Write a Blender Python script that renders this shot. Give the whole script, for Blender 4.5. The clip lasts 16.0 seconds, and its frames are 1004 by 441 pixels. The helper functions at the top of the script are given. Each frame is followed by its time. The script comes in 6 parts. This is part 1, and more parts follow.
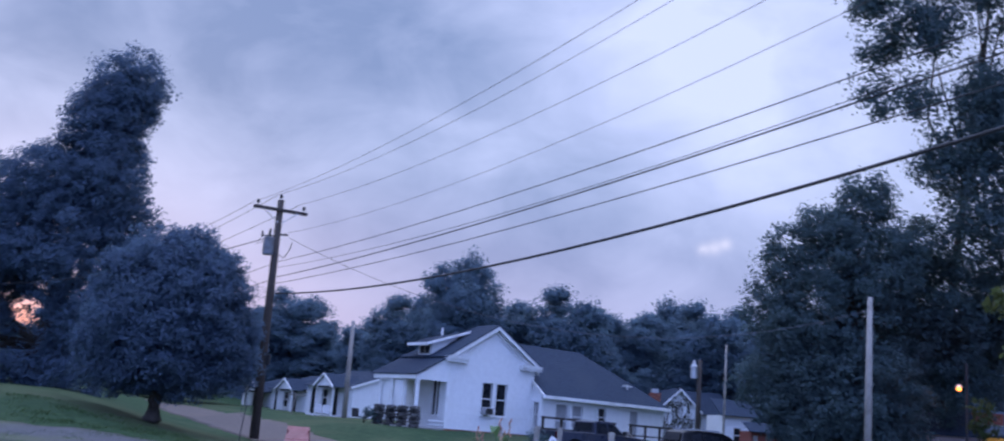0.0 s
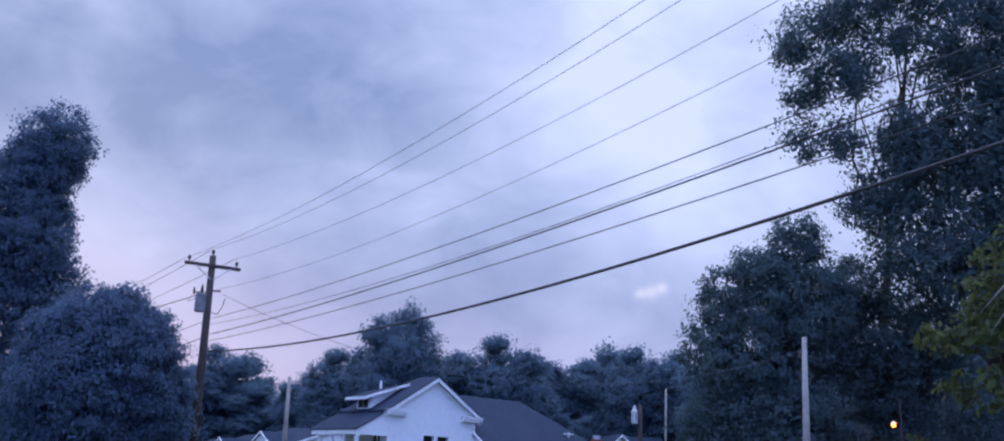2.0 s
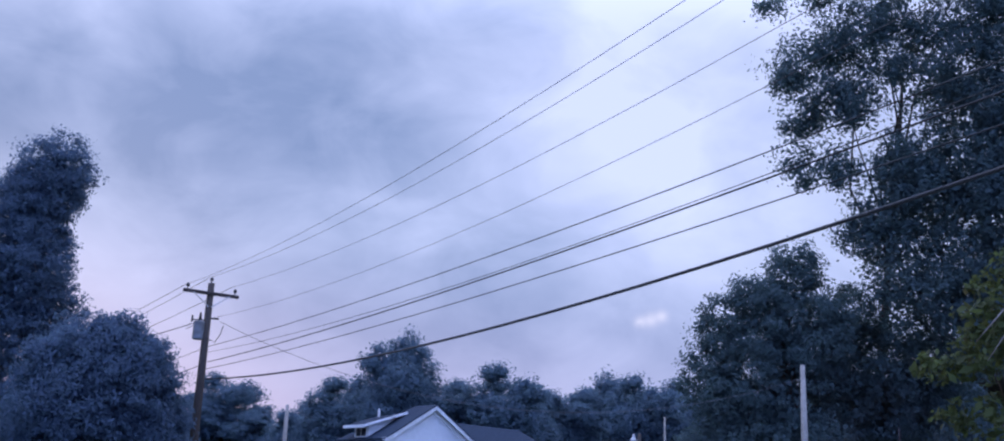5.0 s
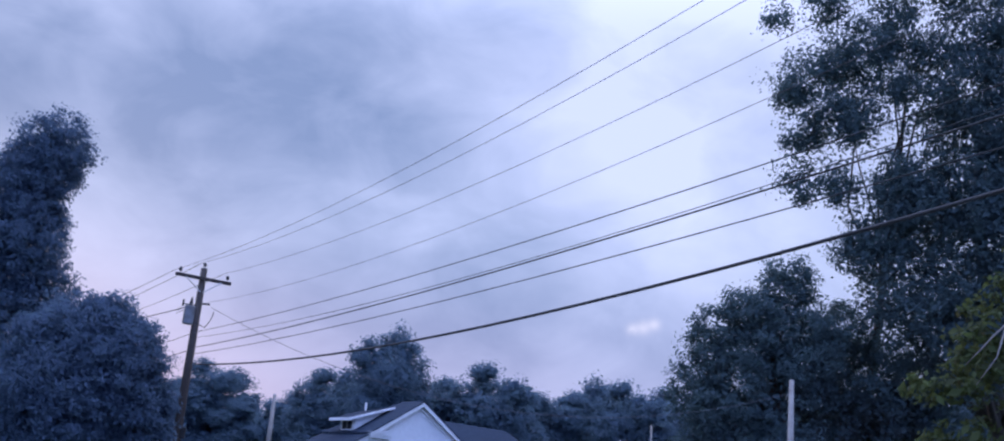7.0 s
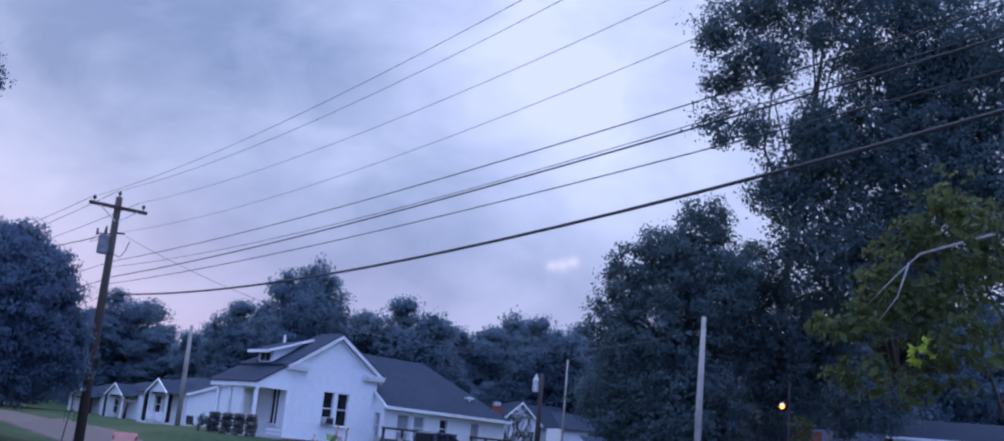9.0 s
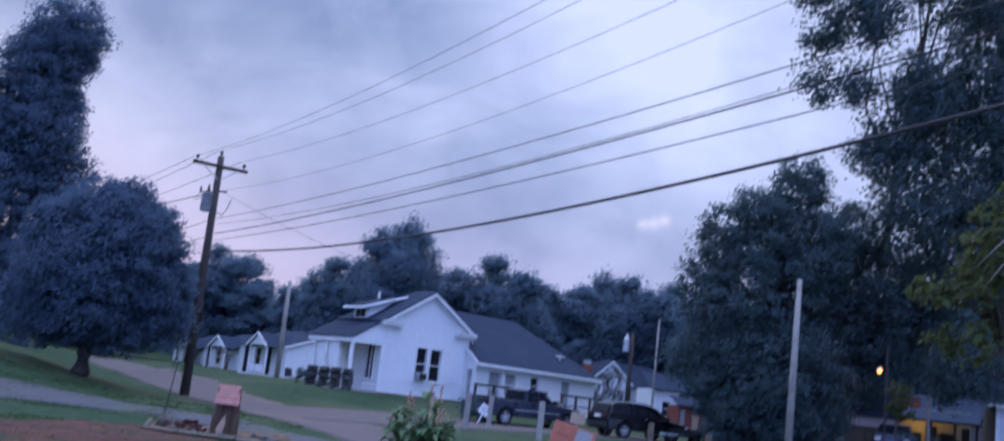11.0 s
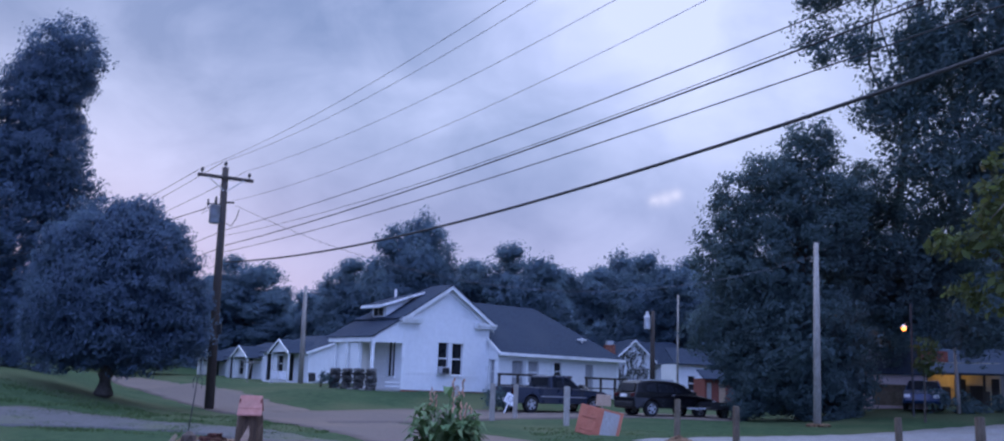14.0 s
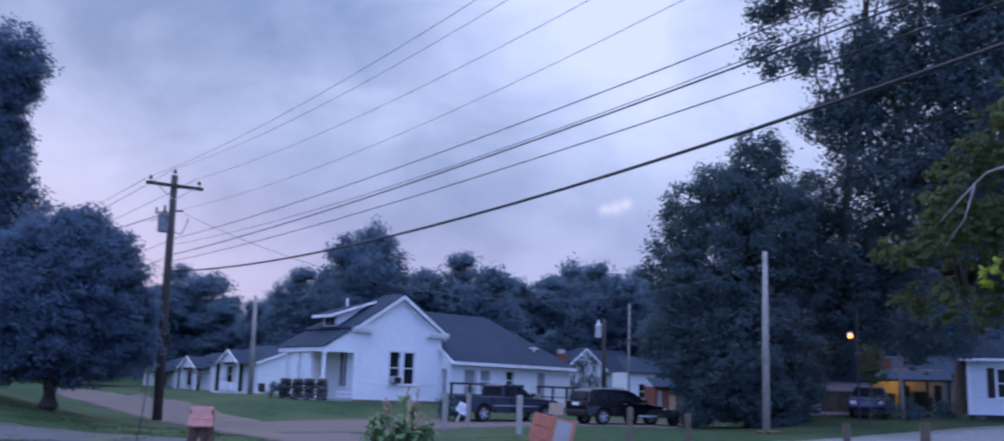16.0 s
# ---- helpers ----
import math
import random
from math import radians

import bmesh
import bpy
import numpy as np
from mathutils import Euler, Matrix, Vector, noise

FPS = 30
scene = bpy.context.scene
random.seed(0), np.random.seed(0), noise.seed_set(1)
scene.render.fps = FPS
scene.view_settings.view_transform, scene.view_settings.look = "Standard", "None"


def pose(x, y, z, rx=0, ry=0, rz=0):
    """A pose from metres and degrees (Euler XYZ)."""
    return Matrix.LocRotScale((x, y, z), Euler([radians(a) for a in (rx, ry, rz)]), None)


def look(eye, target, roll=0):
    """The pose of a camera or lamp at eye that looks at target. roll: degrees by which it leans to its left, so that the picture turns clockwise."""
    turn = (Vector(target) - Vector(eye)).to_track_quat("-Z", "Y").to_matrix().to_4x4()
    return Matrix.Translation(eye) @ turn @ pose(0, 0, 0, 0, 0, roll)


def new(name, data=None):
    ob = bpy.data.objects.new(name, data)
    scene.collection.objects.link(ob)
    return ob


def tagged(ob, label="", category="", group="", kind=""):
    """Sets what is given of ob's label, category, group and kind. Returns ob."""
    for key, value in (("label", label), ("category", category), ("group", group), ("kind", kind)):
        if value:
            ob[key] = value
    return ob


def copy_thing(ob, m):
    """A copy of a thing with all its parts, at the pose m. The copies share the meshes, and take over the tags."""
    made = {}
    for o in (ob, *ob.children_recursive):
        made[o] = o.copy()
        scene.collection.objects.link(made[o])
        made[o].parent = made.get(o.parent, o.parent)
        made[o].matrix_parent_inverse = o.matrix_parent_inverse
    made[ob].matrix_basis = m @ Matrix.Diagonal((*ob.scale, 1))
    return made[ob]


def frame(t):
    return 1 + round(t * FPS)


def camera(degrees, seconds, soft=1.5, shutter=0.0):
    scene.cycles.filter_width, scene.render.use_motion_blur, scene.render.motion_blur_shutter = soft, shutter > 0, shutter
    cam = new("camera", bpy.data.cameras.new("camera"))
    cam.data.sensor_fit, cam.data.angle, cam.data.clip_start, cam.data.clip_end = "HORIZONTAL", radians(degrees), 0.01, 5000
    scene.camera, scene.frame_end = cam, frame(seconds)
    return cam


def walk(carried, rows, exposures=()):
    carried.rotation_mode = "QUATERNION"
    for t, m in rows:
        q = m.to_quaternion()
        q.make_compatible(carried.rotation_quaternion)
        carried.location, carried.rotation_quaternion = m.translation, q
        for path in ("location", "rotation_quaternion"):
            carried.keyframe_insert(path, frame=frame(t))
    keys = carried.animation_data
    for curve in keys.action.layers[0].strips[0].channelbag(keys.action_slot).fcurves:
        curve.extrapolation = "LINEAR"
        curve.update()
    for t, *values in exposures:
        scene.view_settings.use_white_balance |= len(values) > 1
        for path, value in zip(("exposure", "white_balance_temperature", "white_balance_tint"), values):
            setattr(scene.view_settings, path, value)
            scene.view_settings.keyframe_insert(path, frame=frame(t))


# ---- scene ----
cam = camera(51.73, 16.0, soft=1.9, shutter=0.7)
# seconds, turn, tilt, roll in degrees, and the eye of the camera held in the hand
ROWS = [
    (0, -1.32, 11.37, -4.50, -0.07, 0.01, 1.67), (0.5, -2.96, 11.35, -2.91, -0.06, 0.06, 1.68),
    (1, -3.82, 11.45, -2.69, -0.03, 0.07, 1.70), (1.5, -4.30, 12.68, -2.48, -0.04, 0.05, 1.72),
    (2, -4.42, 14.26, -2.38, -0.04, 0.09, 1.71), (2.5, -4.35, 15.10, -2.20, -0.03, 0.10, 1.74),
    (3, -4.58, 15.58, -2.64, -0.04, 0.06, 1.71), (3.5, -4.74, 15.77, -3.27, 0.04, 0.15, 1.74),
    (4, -4.43, 15.78, -2.34, -0.01, -0.06, 1.69), (6.5, -4.83, 15.87, -3.36, 0.06, 0.07, 1.68),
    (7, -5.36, 15.89, -5.13, 0.07, 0.06, 1.68), (7.5, -6.72, 16.05, -6.42, 0.06, -0.02, 1.65),
    (8, -7.90, 16.07, -5.44, 0.06, -0.02, 1.67), (8.5, -8.79, 14.62, -5.19, 0.08, 0.08, 1.69),
    (8.7, -9.92, 13.50, -5.15, 0.04, 0.01, 1.62), (10.8, -6.07, 11.02, -6.24, 0.03, -0.24, 1.71),
    (11, -4.99, 9.91, -6.51, -0.05, -0.16, 1.69), (11.5, -3.72, 6.75, -4.94, -0.08, -0.25, 1.70),
    (12, -3.07, 5.34, -1.77, -0.05, -0.26, 1.72), (12.5, -1.89, 5.28, 0.12, -0.01, -0.15, 1.73),
    (13, -1.00, 6.83, -2.06, 0.05, 0.05, 1.70), (13.5, -2.63, 7.79, -2.95, 0.05, 0.03, 1.70),
    (14, -3.54, 9.16, -1.97, 0.05, 0.07, 1.73), (14.5, -3.43, 9.61, -0.72, -0.02, 0.11, 1.72),
    (15, -3.62, 9.87, -0.39, -0.04, 0.11, 1.74), (15.5, -3.96, 9.97, -0.75, -0.05, 0.02, 1.63),
    (16, -6.23, 9.74, -1.59, -0.03, 0.04, 1.72)]
walk(cam, [(t, pose(x, y, z, 90 + p, r, w)) for t, w, p, r, x, y, z in ROWS], exposures=((0.0, 0.0, 6250, 15), (16.0, 0.0, 6250, 15)))
# ---- light: an overcast dusk sky, a faint low sun ----
SUN_TURN, SUN_UP = -24.0, 4.0            # degrees from straight ahead, and above the horizon
world = bpy.data.worlds.new("dusk_sky")
scene.world = world
world.use_nodes = True
wn, wl = world.node_tree.nodes, world.node_tree.links
wn.clear()


def wnode(kind, **values):
    n = wn.new(kind)
    for key, value in values.items():
        n.inputs[key].default_value = value
    return n


def wmath(op, a, b=None, c=None):
    n = wn.new("ShaderNodeMath")
    n.operation = op
    for i, v in enumerate((a, b, c)):
        if v is None:
            continue
        if isinstance(v, (int, float)):
            n.inputs[i].default_value = v
        else:
            wl.new(v, n.inputs[i])
    return n.outputs[0]


def wmix(fac, a, b):
    n = wn.new("ShaderNodeMix")
    n.data_type = "RGBA"
    for i, v in ((0, fac), (6, a), (7, b)):
        if isinstance(v, (int, float, tuple)):
            n.inputs[i].default_value = v
        else:
            wl.new(v, n.inputs[i])
    return n.outputs[2]


coord = wn.new("ShaderNodeTexCoord")
split = wn.new("ShaderNodeSeparateXYZ")
wl.new(coord.outputs["Generated"], split.inputs[0])
dx, dy, dz = split.outputs
def cloud(scale, detail, off, rough=0.5, dist=0.2, flat=1.7):
    m = wnode("ShaderNodeMapping", Location=off, Scale=(1.0, 1.0, flat))
    wl.new(coord.outputs["Generated"], m.inputs[0])
    n = wnode("ShaderNodeTexNoise", Scale=scale, Detail=detail, Roughness=rough, Distortion=dist)
    wl.new(m.outputs[0], n.inputs[0])
    return n.outputs[0]


def ramp(v, lo, hi):
    n = wn.new("ShaderNodeMapRange")
    n.interpolation_type = "SMOOTHSTEP"
    n.inputs[1].default_value, n.inputs[2].default_value = lo, hi
    wl.new(v, n.inputs[0])
    return n.outputs[0]


def glow(turn, rise, tight):
    """How near a direction lies to the given one: 1 there, falling off."""
    a, e = radians(turn), radians(rise)
    n = wn.new("ShaderNodeVectorMath")
    n.operation = "DOT_PRODUCT"
    n.inputs[1].default_value = (math.sin(a) * math.cos(e), math.cos(a) * math.cos(e), math.sin(e))
    wl.new(coord.outputs["Generated"], n.inputs[0])
    return wmath("POWER", wmath("MAXIMUM", n.outputs["Value"], 0.0), tight)


sky = wn.new("ShaderNodeTexSky")
sky.sky_type, sky.sun_disc = "NISHITA", False
sky.sun_elevation, sky.sun_rotation = radians(SUN_UP), radians(SUN_TURN)
clear = wnode("ShaderNodeVectorMath")
clear.operation = "SCALE"
clear.inputs["Scale"].default_value = 0.10
wl.new(sky.outputs[0], clear.inputs[0])
big = cloud(3.2, 5.0, (3.1, 1.7, 0.4))
small = cloud(9.0, 6.0, (0.4, 5.2, 1.1), 0.55, 0.5)


def total(*terms):
    """Weighted sum of fields."""
    out = 0.0
    for weight, field in terms:
        out = wmath("ADD", wmath("MULTIPLY", field, weight), out)
    return out


# thin cloud lets the light through; thick banks hang darker before it
thin = total((1.8, big), (0.8, small), (0.55, glow(17, 26, 45)), (0.25, glow(12, 20.5, 350)), (-0.30, glow(-13, 20.5, 300)), (-0.30, glow(-7, 21, 300)),
             (-0.34, glow(-1, 20.5, 350)), (-0.26, glow(16.5, 19.3, 1500)), (-0.18, glow(-12.5, 13.2, 2500)), (-0.16, glow(6, 13, 200)), (-0.16, glow(-6, 14, 60)))
thin = wmath("MINIMUM", wmath("MAXIMUM", wmath("SUBTRACT", thin, 0.87), 0.0), 1.02)
small = ramp(small, 0.40, 0.63)
wisp = wmath("MULTIPLY", wmath("MULTIPLY", wmath("ADD", wmath("ADD", glow(11.7, 10.4, 70000), glow(12.3, 10.55, 50000)), glow(12.9, 10.75, 70000)), ramp(small, 0.0, 0.6)), 0.75)
cover = wmix(thin, (0.235, 0.335, 0.590, 1), (0.72, 0.82, 1.17, 1))
low = wmath("SUBTRACT", 1.0, ramp(dz, 0.02, 0.27))
pink = wmath("MULTIPLY", low, wmath("ADD", 0.32, wmath("MULTIPLY", glow(SUN_TURN, 4, 6), 0.45)))
cover = wmix(pink, cover, (0.54, 0.49, 0.82, 1))
cover = wmix(wisp, cover, (0.78, 0.80, 1.02, 1))
cover = wmix(wmath("MULTIPLY", glow(-23.8, 3.2, 4000), 0.95), cover, (1.25, 0.45, 0.42, 1))
# an overcast sky is brighter overhead than low down
high = wn.new("ShaderNodeVectorMath")
high.operation = "SCALE"
wl.new(cover, high.inputs[0])
wl.new(wmath("ADD", 1.0, wmath("MULTIPLY", ramp(dz, 0.40, 0.90), 3.3)), high.inputs["Scale"])
# away from the sunset the evening sky is a deeper blue
cover = wmix(wmath("MULTIPLY", ramp(dy, 0.25, -0.7), 0.85), high.outputs[0], (0.64, 0.98, 2.30, 1))
ground_side = ramp(dz, -0.03, 0.0)
both = wmix(0.90, clear.outputs[0], cover)
both = wmix(ground_side, (0.05, 0.055, 0.06, 1), both)
back = wnode("ShaderNodeBackground", Strength=1.06)
wl.new(both, back.inputs[0])
wout = wn.new("ShaderNodeOutputWorld")
wl.new(back.outputs[0], wout.inputs[0])

sun = new("sun", bpy.data.lights.new("sun", "SUN"))
sun.data.energy, sun.data.angle, sun.data.color = 0.5, radians(14), (1.0, 0.72, 0.62)
sun.matrix_world = look((0, 0, 60), (-60 * math.sin(radians(SUN_TURN)), -60 * math.cos(radians(SUN_TURN)), 60 - 60 * math.tan(radians(9))))
# ---- materials ----
def material(name, dark, light, scale=6.0, rough=0.8, bump=0.3, metal=0.0, stain=None, stain_scale=0.6, vary=0.0, island=False,
             stretch=(1, 1, 1), passing=0.0, spec=0.3, stain_lo=0.5, stain_hi=0.68):
    """Fine grain between two colours, larger stains, an optional change from piece to piece, and a fine relief."""
    m = bpy.data.materials.new(name)
    m.use_nodes = True
    t, l = m.node_tree.nodes, m.node_tree.links
    b = t["Principled BSDF"]
    co = t.new("ShaderNodeTexCoord")
    mp = t.new("ShaderNodeMapping")
    mp.inputs["Scale"].default_value = stretch
    l.new(co.outputs["Object"], mp.inputs[0])
    fine = t.new("ShaderNodeTexNoise")
    fine.inputs["Scale"].default_value, fine.inputs["Detail"].default_value, fine.inputs["Roughness"].default_value = scale, 8, 0.65
    l.new(mp.outputs[0], fine.inputs[0])

    def mix(kind, fac, a, c):
        n = t.new("ShaderNodeMix")
        n.data_type, n.blend_type = "RGBA", kind
        for i, v in ((0, fac), (6, a), (7, c)):
            if isinstance(v, (int, float, tuple)):
                n.inputs[i].default_value = v
            else:
                l.new(v, n.inputs[i])
        return n.outputs[2]

    def span(v, lo, hi, a=0.0, c=1.0):
        n = t.new("ShaderNodeMapRange")
        for i, q in ((1, lo), (2, hi), (3, a), (4, c)):
            n.inputs[i].default_value = q
        l.new(v, n.inputs[0])
        return n.outputs[0]

    colour = mix("MIX", span(fine.outputs[0], 0.3, 0.7), (*dark, 1), (*light, 1))
    if stain:
        wide = t.new("ShaderNodeTexNoise")
        wide.inputs["Scale"].default_value, wide.inputs["Detail"].default_value, wide.inputs["Distortion"].default_value = stain_scale, 6, 0.4
        l.new(co.outputs["Object"], wide.inputs[0])
        colour = mix("MIX", span(wide.outputs[0], stain_lo, stain_hi), colour, mix("MIX", span(fine.outputs[0], 0.3, 0.7, 0.0, 0.35), (*stain, 1), (*light, 1)))
    if vary:
        src = t.new("ShaderNodeNewGeometry").outputs["Random Per Island"] if island else t.new("ShaderNodeObjectInfo").outputs["Random"]
        hsv = t.new("ShaderNodeHueSaturation")
        l.new(span(src, 0, 1, 1 - vary, 1 + vary), hsv.inputs["Value"])
        l.new(span(src, 0, 1, 0.5 - vary * 0.05, 0.5 + vary * 0.05), hsv.inputs["Hue"])
        l.new(colour, hsv.inputs["Color"])
        colour = hsv.outputs[0]
    l.new(colour, b.inputs["Base Color"])
    l.new(span(fine.outputs[0], 0.2, 0.8, max(0.02, rough - 0.1), min(1, rough + 0.1)), b.inputs["Roughness"])
    b.inputs["Metallic"].default_value = metal
    b.inputs["Specular IOR Level"].default_value = spec
    if bump:
        bp = t.new("ShaderNodeBump")
        bp.inputs["Strength"].default_value, bp.inputs["Distance"].default_value = bump, 0.03
        l.new(fine.outputs[0], bp.inputs["Height"])
        l.new(bp.outputs[0], b.inputs["Normal"])
    if passing:
        tr = t.new("ShaderNodeBsdfTranslucent")
        l.new(mix("MULTIPLY", 1.0, colour, (1.7, 1.75, 1.6, 1)), tr.inputs[0])
        ms = t.new("ShaderNodeMixShader")
        ms.inputs[0].default_value = passing
        l.new(b.outputs[0], ms.inputs[1])
        l.new(tr.outputs[0], ms.inputs[2])
        l.new(ms.outputs[0], t["Material Output"].inputs[0])
    return m


def shining(name, colour, strength):
    m = bpy.data.materials.new(name)
    m.use_nodes = True
    b = m.node_tree.nodes["Principled BSDF"]
    b.inputs["Base Color"].default_value = (*colour, 1)
    b.inputs["Emission Color"].default_value = (*colour, 1)
    b.inputs["Emission Strength"].default_value = strength
    return m


GRASS = material("grass", (0.010, 0.033, 0.014), (0.054, 0.090, 0.042), 3.2, 0.95, 1.0, stain=(0.082, 0.090, 0.046), stain_scale=0.16, spec=0.1, stain_lo=0.46, stain_hi=0.72)
BLADE = material("grass_blade", (0.035, 0.075, 0.025), (0.095, 0.126, 0.060), 1.2, 0.85, 0, vary=0.35, island=True, passing=0.25, spec=0.1)
ROAD = material("worn_road", (0.086, 0.070, 0.062), (0.156, 0.129, 0.116), 9.0, 0.92, 0.4, stain=(0.140, 0.108, 0.088), stain_scale=0.28, spec=0.15)
TARMAC = material("old_tarmac", (0.060, 0.060, 0.064), (0.125, 0.122, 0.122), 7.0, 0.92, 0.5, stain=(0.085, 0.095, 0.055), stain_scale=0.45, spec=0.15)
CONCRETE = material("stained_concrete", (0.062, 0.046, 0.037), (0.135, 0.105, 0.085), 5.0, 0.92, 0.4, stain=(0.085, 0.06, 0.048), stain_scale=0.7)
GRAVEL = material("pale_gravel", (0.12, 0.12, 0.122), (0.285, 0.28, 0.276), 9.0, 0.95, 0.9, stain=(0.16, 0.15, 0.135), stain_scale=0.5)
CLAY = material("red_clay", (0.034, 0.018, 0.013), (0.172, 0.083, 0.058), 3.0, 0.98, 1.0, stain=(0.046, 0.044, 0.024), stain_scale=0.8, spec=0.1, stain_lo=0.42, stain_hi=0.64)
STRAW = material("dry_litter", (0.034, 0.019, 0.012), (0.28, 0.175, 0.11), 5.5, 0.98, 1.0, stain=(0.040, 0.048, 0.020), stain_scale=1.2, spec=0.1)
PAINT = material("white_house_paint", (0.73, 0.73, 0.725), (0.82, 0.82, 0.815), 4.0, 0.6, 0.05, stain=(0.70, 0.695, 0.68), stain_scale=0.5)
TRIM = material("white_trim_paint", (0.76, 0.76, 0.75), (0.85, 0.85, 0.84), 5.0, 0.5, 0.05, stain=(0.66, 0.65, 0.62), stain_scale=1.5)
# dark grey shingle, its colour shifted to blue to imitate haze over the roofs
SHINGLE = material("hazed_roof_shingle", (0.017, 0.026, 0.042), (0.046, 0.062, 0.090), 10.0, 0.95, 0.5, stain=(0.036, 0.047, 0.066), stain_scale=0.5, spec=0.1)
PLANK = material("weathered_dark_deck_wood", (0.03, 0.027, 0.025), (0.085, 0.075, 0.068), 8.0, 0.85, 0.4, stretch=(1, 1, 6), vary=0.25)
POLEWOOD = material("tarred_pole_wood", (0.030, 0.024, 0.021), (0.085, 0.068, 0.058), 9.0, 0.9, 0.4, stretch=(4, 4, 0.4), stain=(0.05, 0.04, 0.035))
GREYWOOD = material("bleached_grey_wood", (0.20, 0.18, 0.155), (0.42, 0.385, 0.34), 9.0, 0.9, 0.4, stretch=(4, 4, 0.4), stain=(0.16, 0.14, 0.12), stain_scale=1.2, vary=0.2)
POSTWOOD = material("fence_post_wood", (0.085, 0.068, 0.050), (0.215, 0.175, 0.125), 11.0, 0.92, 0.5, stretch=(3, 3, 0.5), stain=(0.065, 0.058, 0.035), stain_scale=2.5, vary=0.3)
CEDAR = material("split_log_wood", (0.035, 0.022, 0.016), (0.12, 0.078, 0.052), 7.0, 0.9, 0.7, stretch=(3, 3, 0.4), stain=(0.20, 0.15, 0.11), stain_scale=2.2)
BARK = material("tree_bark", (0.035, 0.028, 0.022), (0.10, 0.085, 0.07), 9.0, 0.95, 0.8, stretch=(2, 2, 0.4))
STEEL = material("galvanised_steel", (0.42, 0.43, 0.45), (0.58, 0.59, 0.61), 6.0, 0.5, 0.05, metal=0.6, stain=(0.34, 0.33, 0.32))
WIRE = material("weathered_wire", (0.075, 0.066, 0.066), (0.13, 0.118, 0.118), 8.0, 0.7, 0)
DROP = material("grey_service_wire", (0.10, 0.10, 0.11), (0.15, 0.15, 0.16), 8.0, 0.6, 0)
CAN = material("weathered_grey_enamel", (0.20, 0.21, 0.22), (0.29, 0.30, 0.31), 5.0, 0.6, 0.05, stain=(0.15, 0.14, 0.13), stain_scale=2.0)
CABLE = material("black_cable", (0.02, 0.02, 0.022), (0.045, 0.045, 0.05), 8.0, 0.6, 0)
GLASS = material("dark_window_glass", (0.010, 0.012, 0.016), (0.018, 0.020, 0.025), 0.8, 0.3, 0, spec=0.2)
CURTAIN = material("drawn_curtain", (0.22, 0.22, 0.23), (0.38, 0.38, 0.39), 4.0, 0.8, 0.1, stretch=(6, 6, 0.5))
BRICK = material("red_brick", (0.20, 0.065, 0.045), (0.34, 0.13, 0.09), 9.0, 0.9, 0.4, vary=0.3, island=True)
OLDBRICK = material("sooty_old_brick", (0.055, 0.024, 0.019), (0.15, 0.062, 0.045), 9.0, 0.95, 0.4, vary=0.4)
STONE = material("rough_stone", (0.018, 0.017, 0.018), (0.15, 0.145, 0.14), 6.0, 0.95, 0.9, vary=0.7, island=True)
REDPAINT = material("faded_red_paint", (0.30, 0.125, 0.105), (0.43, 0.215, 0.18), 8.0, 0.8, 0.2, stain=(0.25, 0.14, 0.115), stain_scale=2.0, spec=0.15)
ORANGE = material("orange_red_board_paint", (0.34, 0.095, 0.055), (0.48, 0.165, 0.10), 6.0, 0.7, 0.2, stain=(0.32, 0.12, 0.075), stain_scale=2.0)
BOARD = material("bare_plywood", (0.36, 0.24, 0.16), (0.52, 0.38, 0.28), 7.0, 0.85, 0.2, stretch=(1, 1, 5))
GREYBOARD = material("weathered_grey_board", (0.24, 0.23, 0.22), (0.42, 0.40, 0.38), 7.0, 0.9, 0.3, stretch=(5, 5, 0.6), stain=(0.30, 0.27, 0.23), stain_scale=3)
NAVY = material("dark_blue_car_paint", (0.018, 0.025, 0.045), (0.028, 0.036, 0.06), 2.0, 0.3, 0, metal=0.2, spec=0.5, stain=(0.04, 0.042, 0.05), stain_scale=1.5)
BLACKPAINT = material("black_car_paint", (0.006, 0.006, 0.008), (0.010, 0.010, 0.013), 2.0, 0.22, 0, metal=0.1, spec=0.5)
BLUEPAINT = material("blue_car_paint", (0.014, 0.034, 0.085), (0.020, 0.046, 0.115), 2.0, 0.3, 0, metal=0.1, spec=0.4)
RUBBER = material("tyre_rubber", (0.012, 0.012, 0.013), (0.025, 0.025, 0.026), 20.0, 0.85, 0.2)
RIM = material("alloy_rim", (0.45, 0.46, 0.48), (0.60, 0.61, 0.63), 4.0, 0.35, 0, metal=0.7)
PLASTIC = material("black_trim_plastic", (0.015, 0.015, 0.016), (0.03, 0.03, 0.032), 12.0, 0.6, 0.1)
LENS_RED = material("red_lamp_lens", (0.045, 0.008, 0.010), (0.07, 0.012, 0.012), 8.0, 0.2, 0)
LENS_CLEAR = material("clear_lamp_lens", (0.55, 0.56, 0.58), (0.7, 0.7, 0.72), 8.0, 0.15, 0)
WHITEBOARD = material("white_sign_plastic", (0.78, 0.78, 0.77), (0.86, 0.86, 0.85), 5.0, 0.5, 0)
INK = material("grey_sign_ink", (0.20, 0.20, 0.22), (0.28, 0.28, 0.30), 6.0, 0.7, 0)
PINKBRICK = material("pinkish_painted_block", (0.46, 0.36, 0.34), (0.60, 0.49, 0.46), 6.0, 0.9, 0.2, stain=(0.38, 0.30, 0.28), stain_scale=1.0)
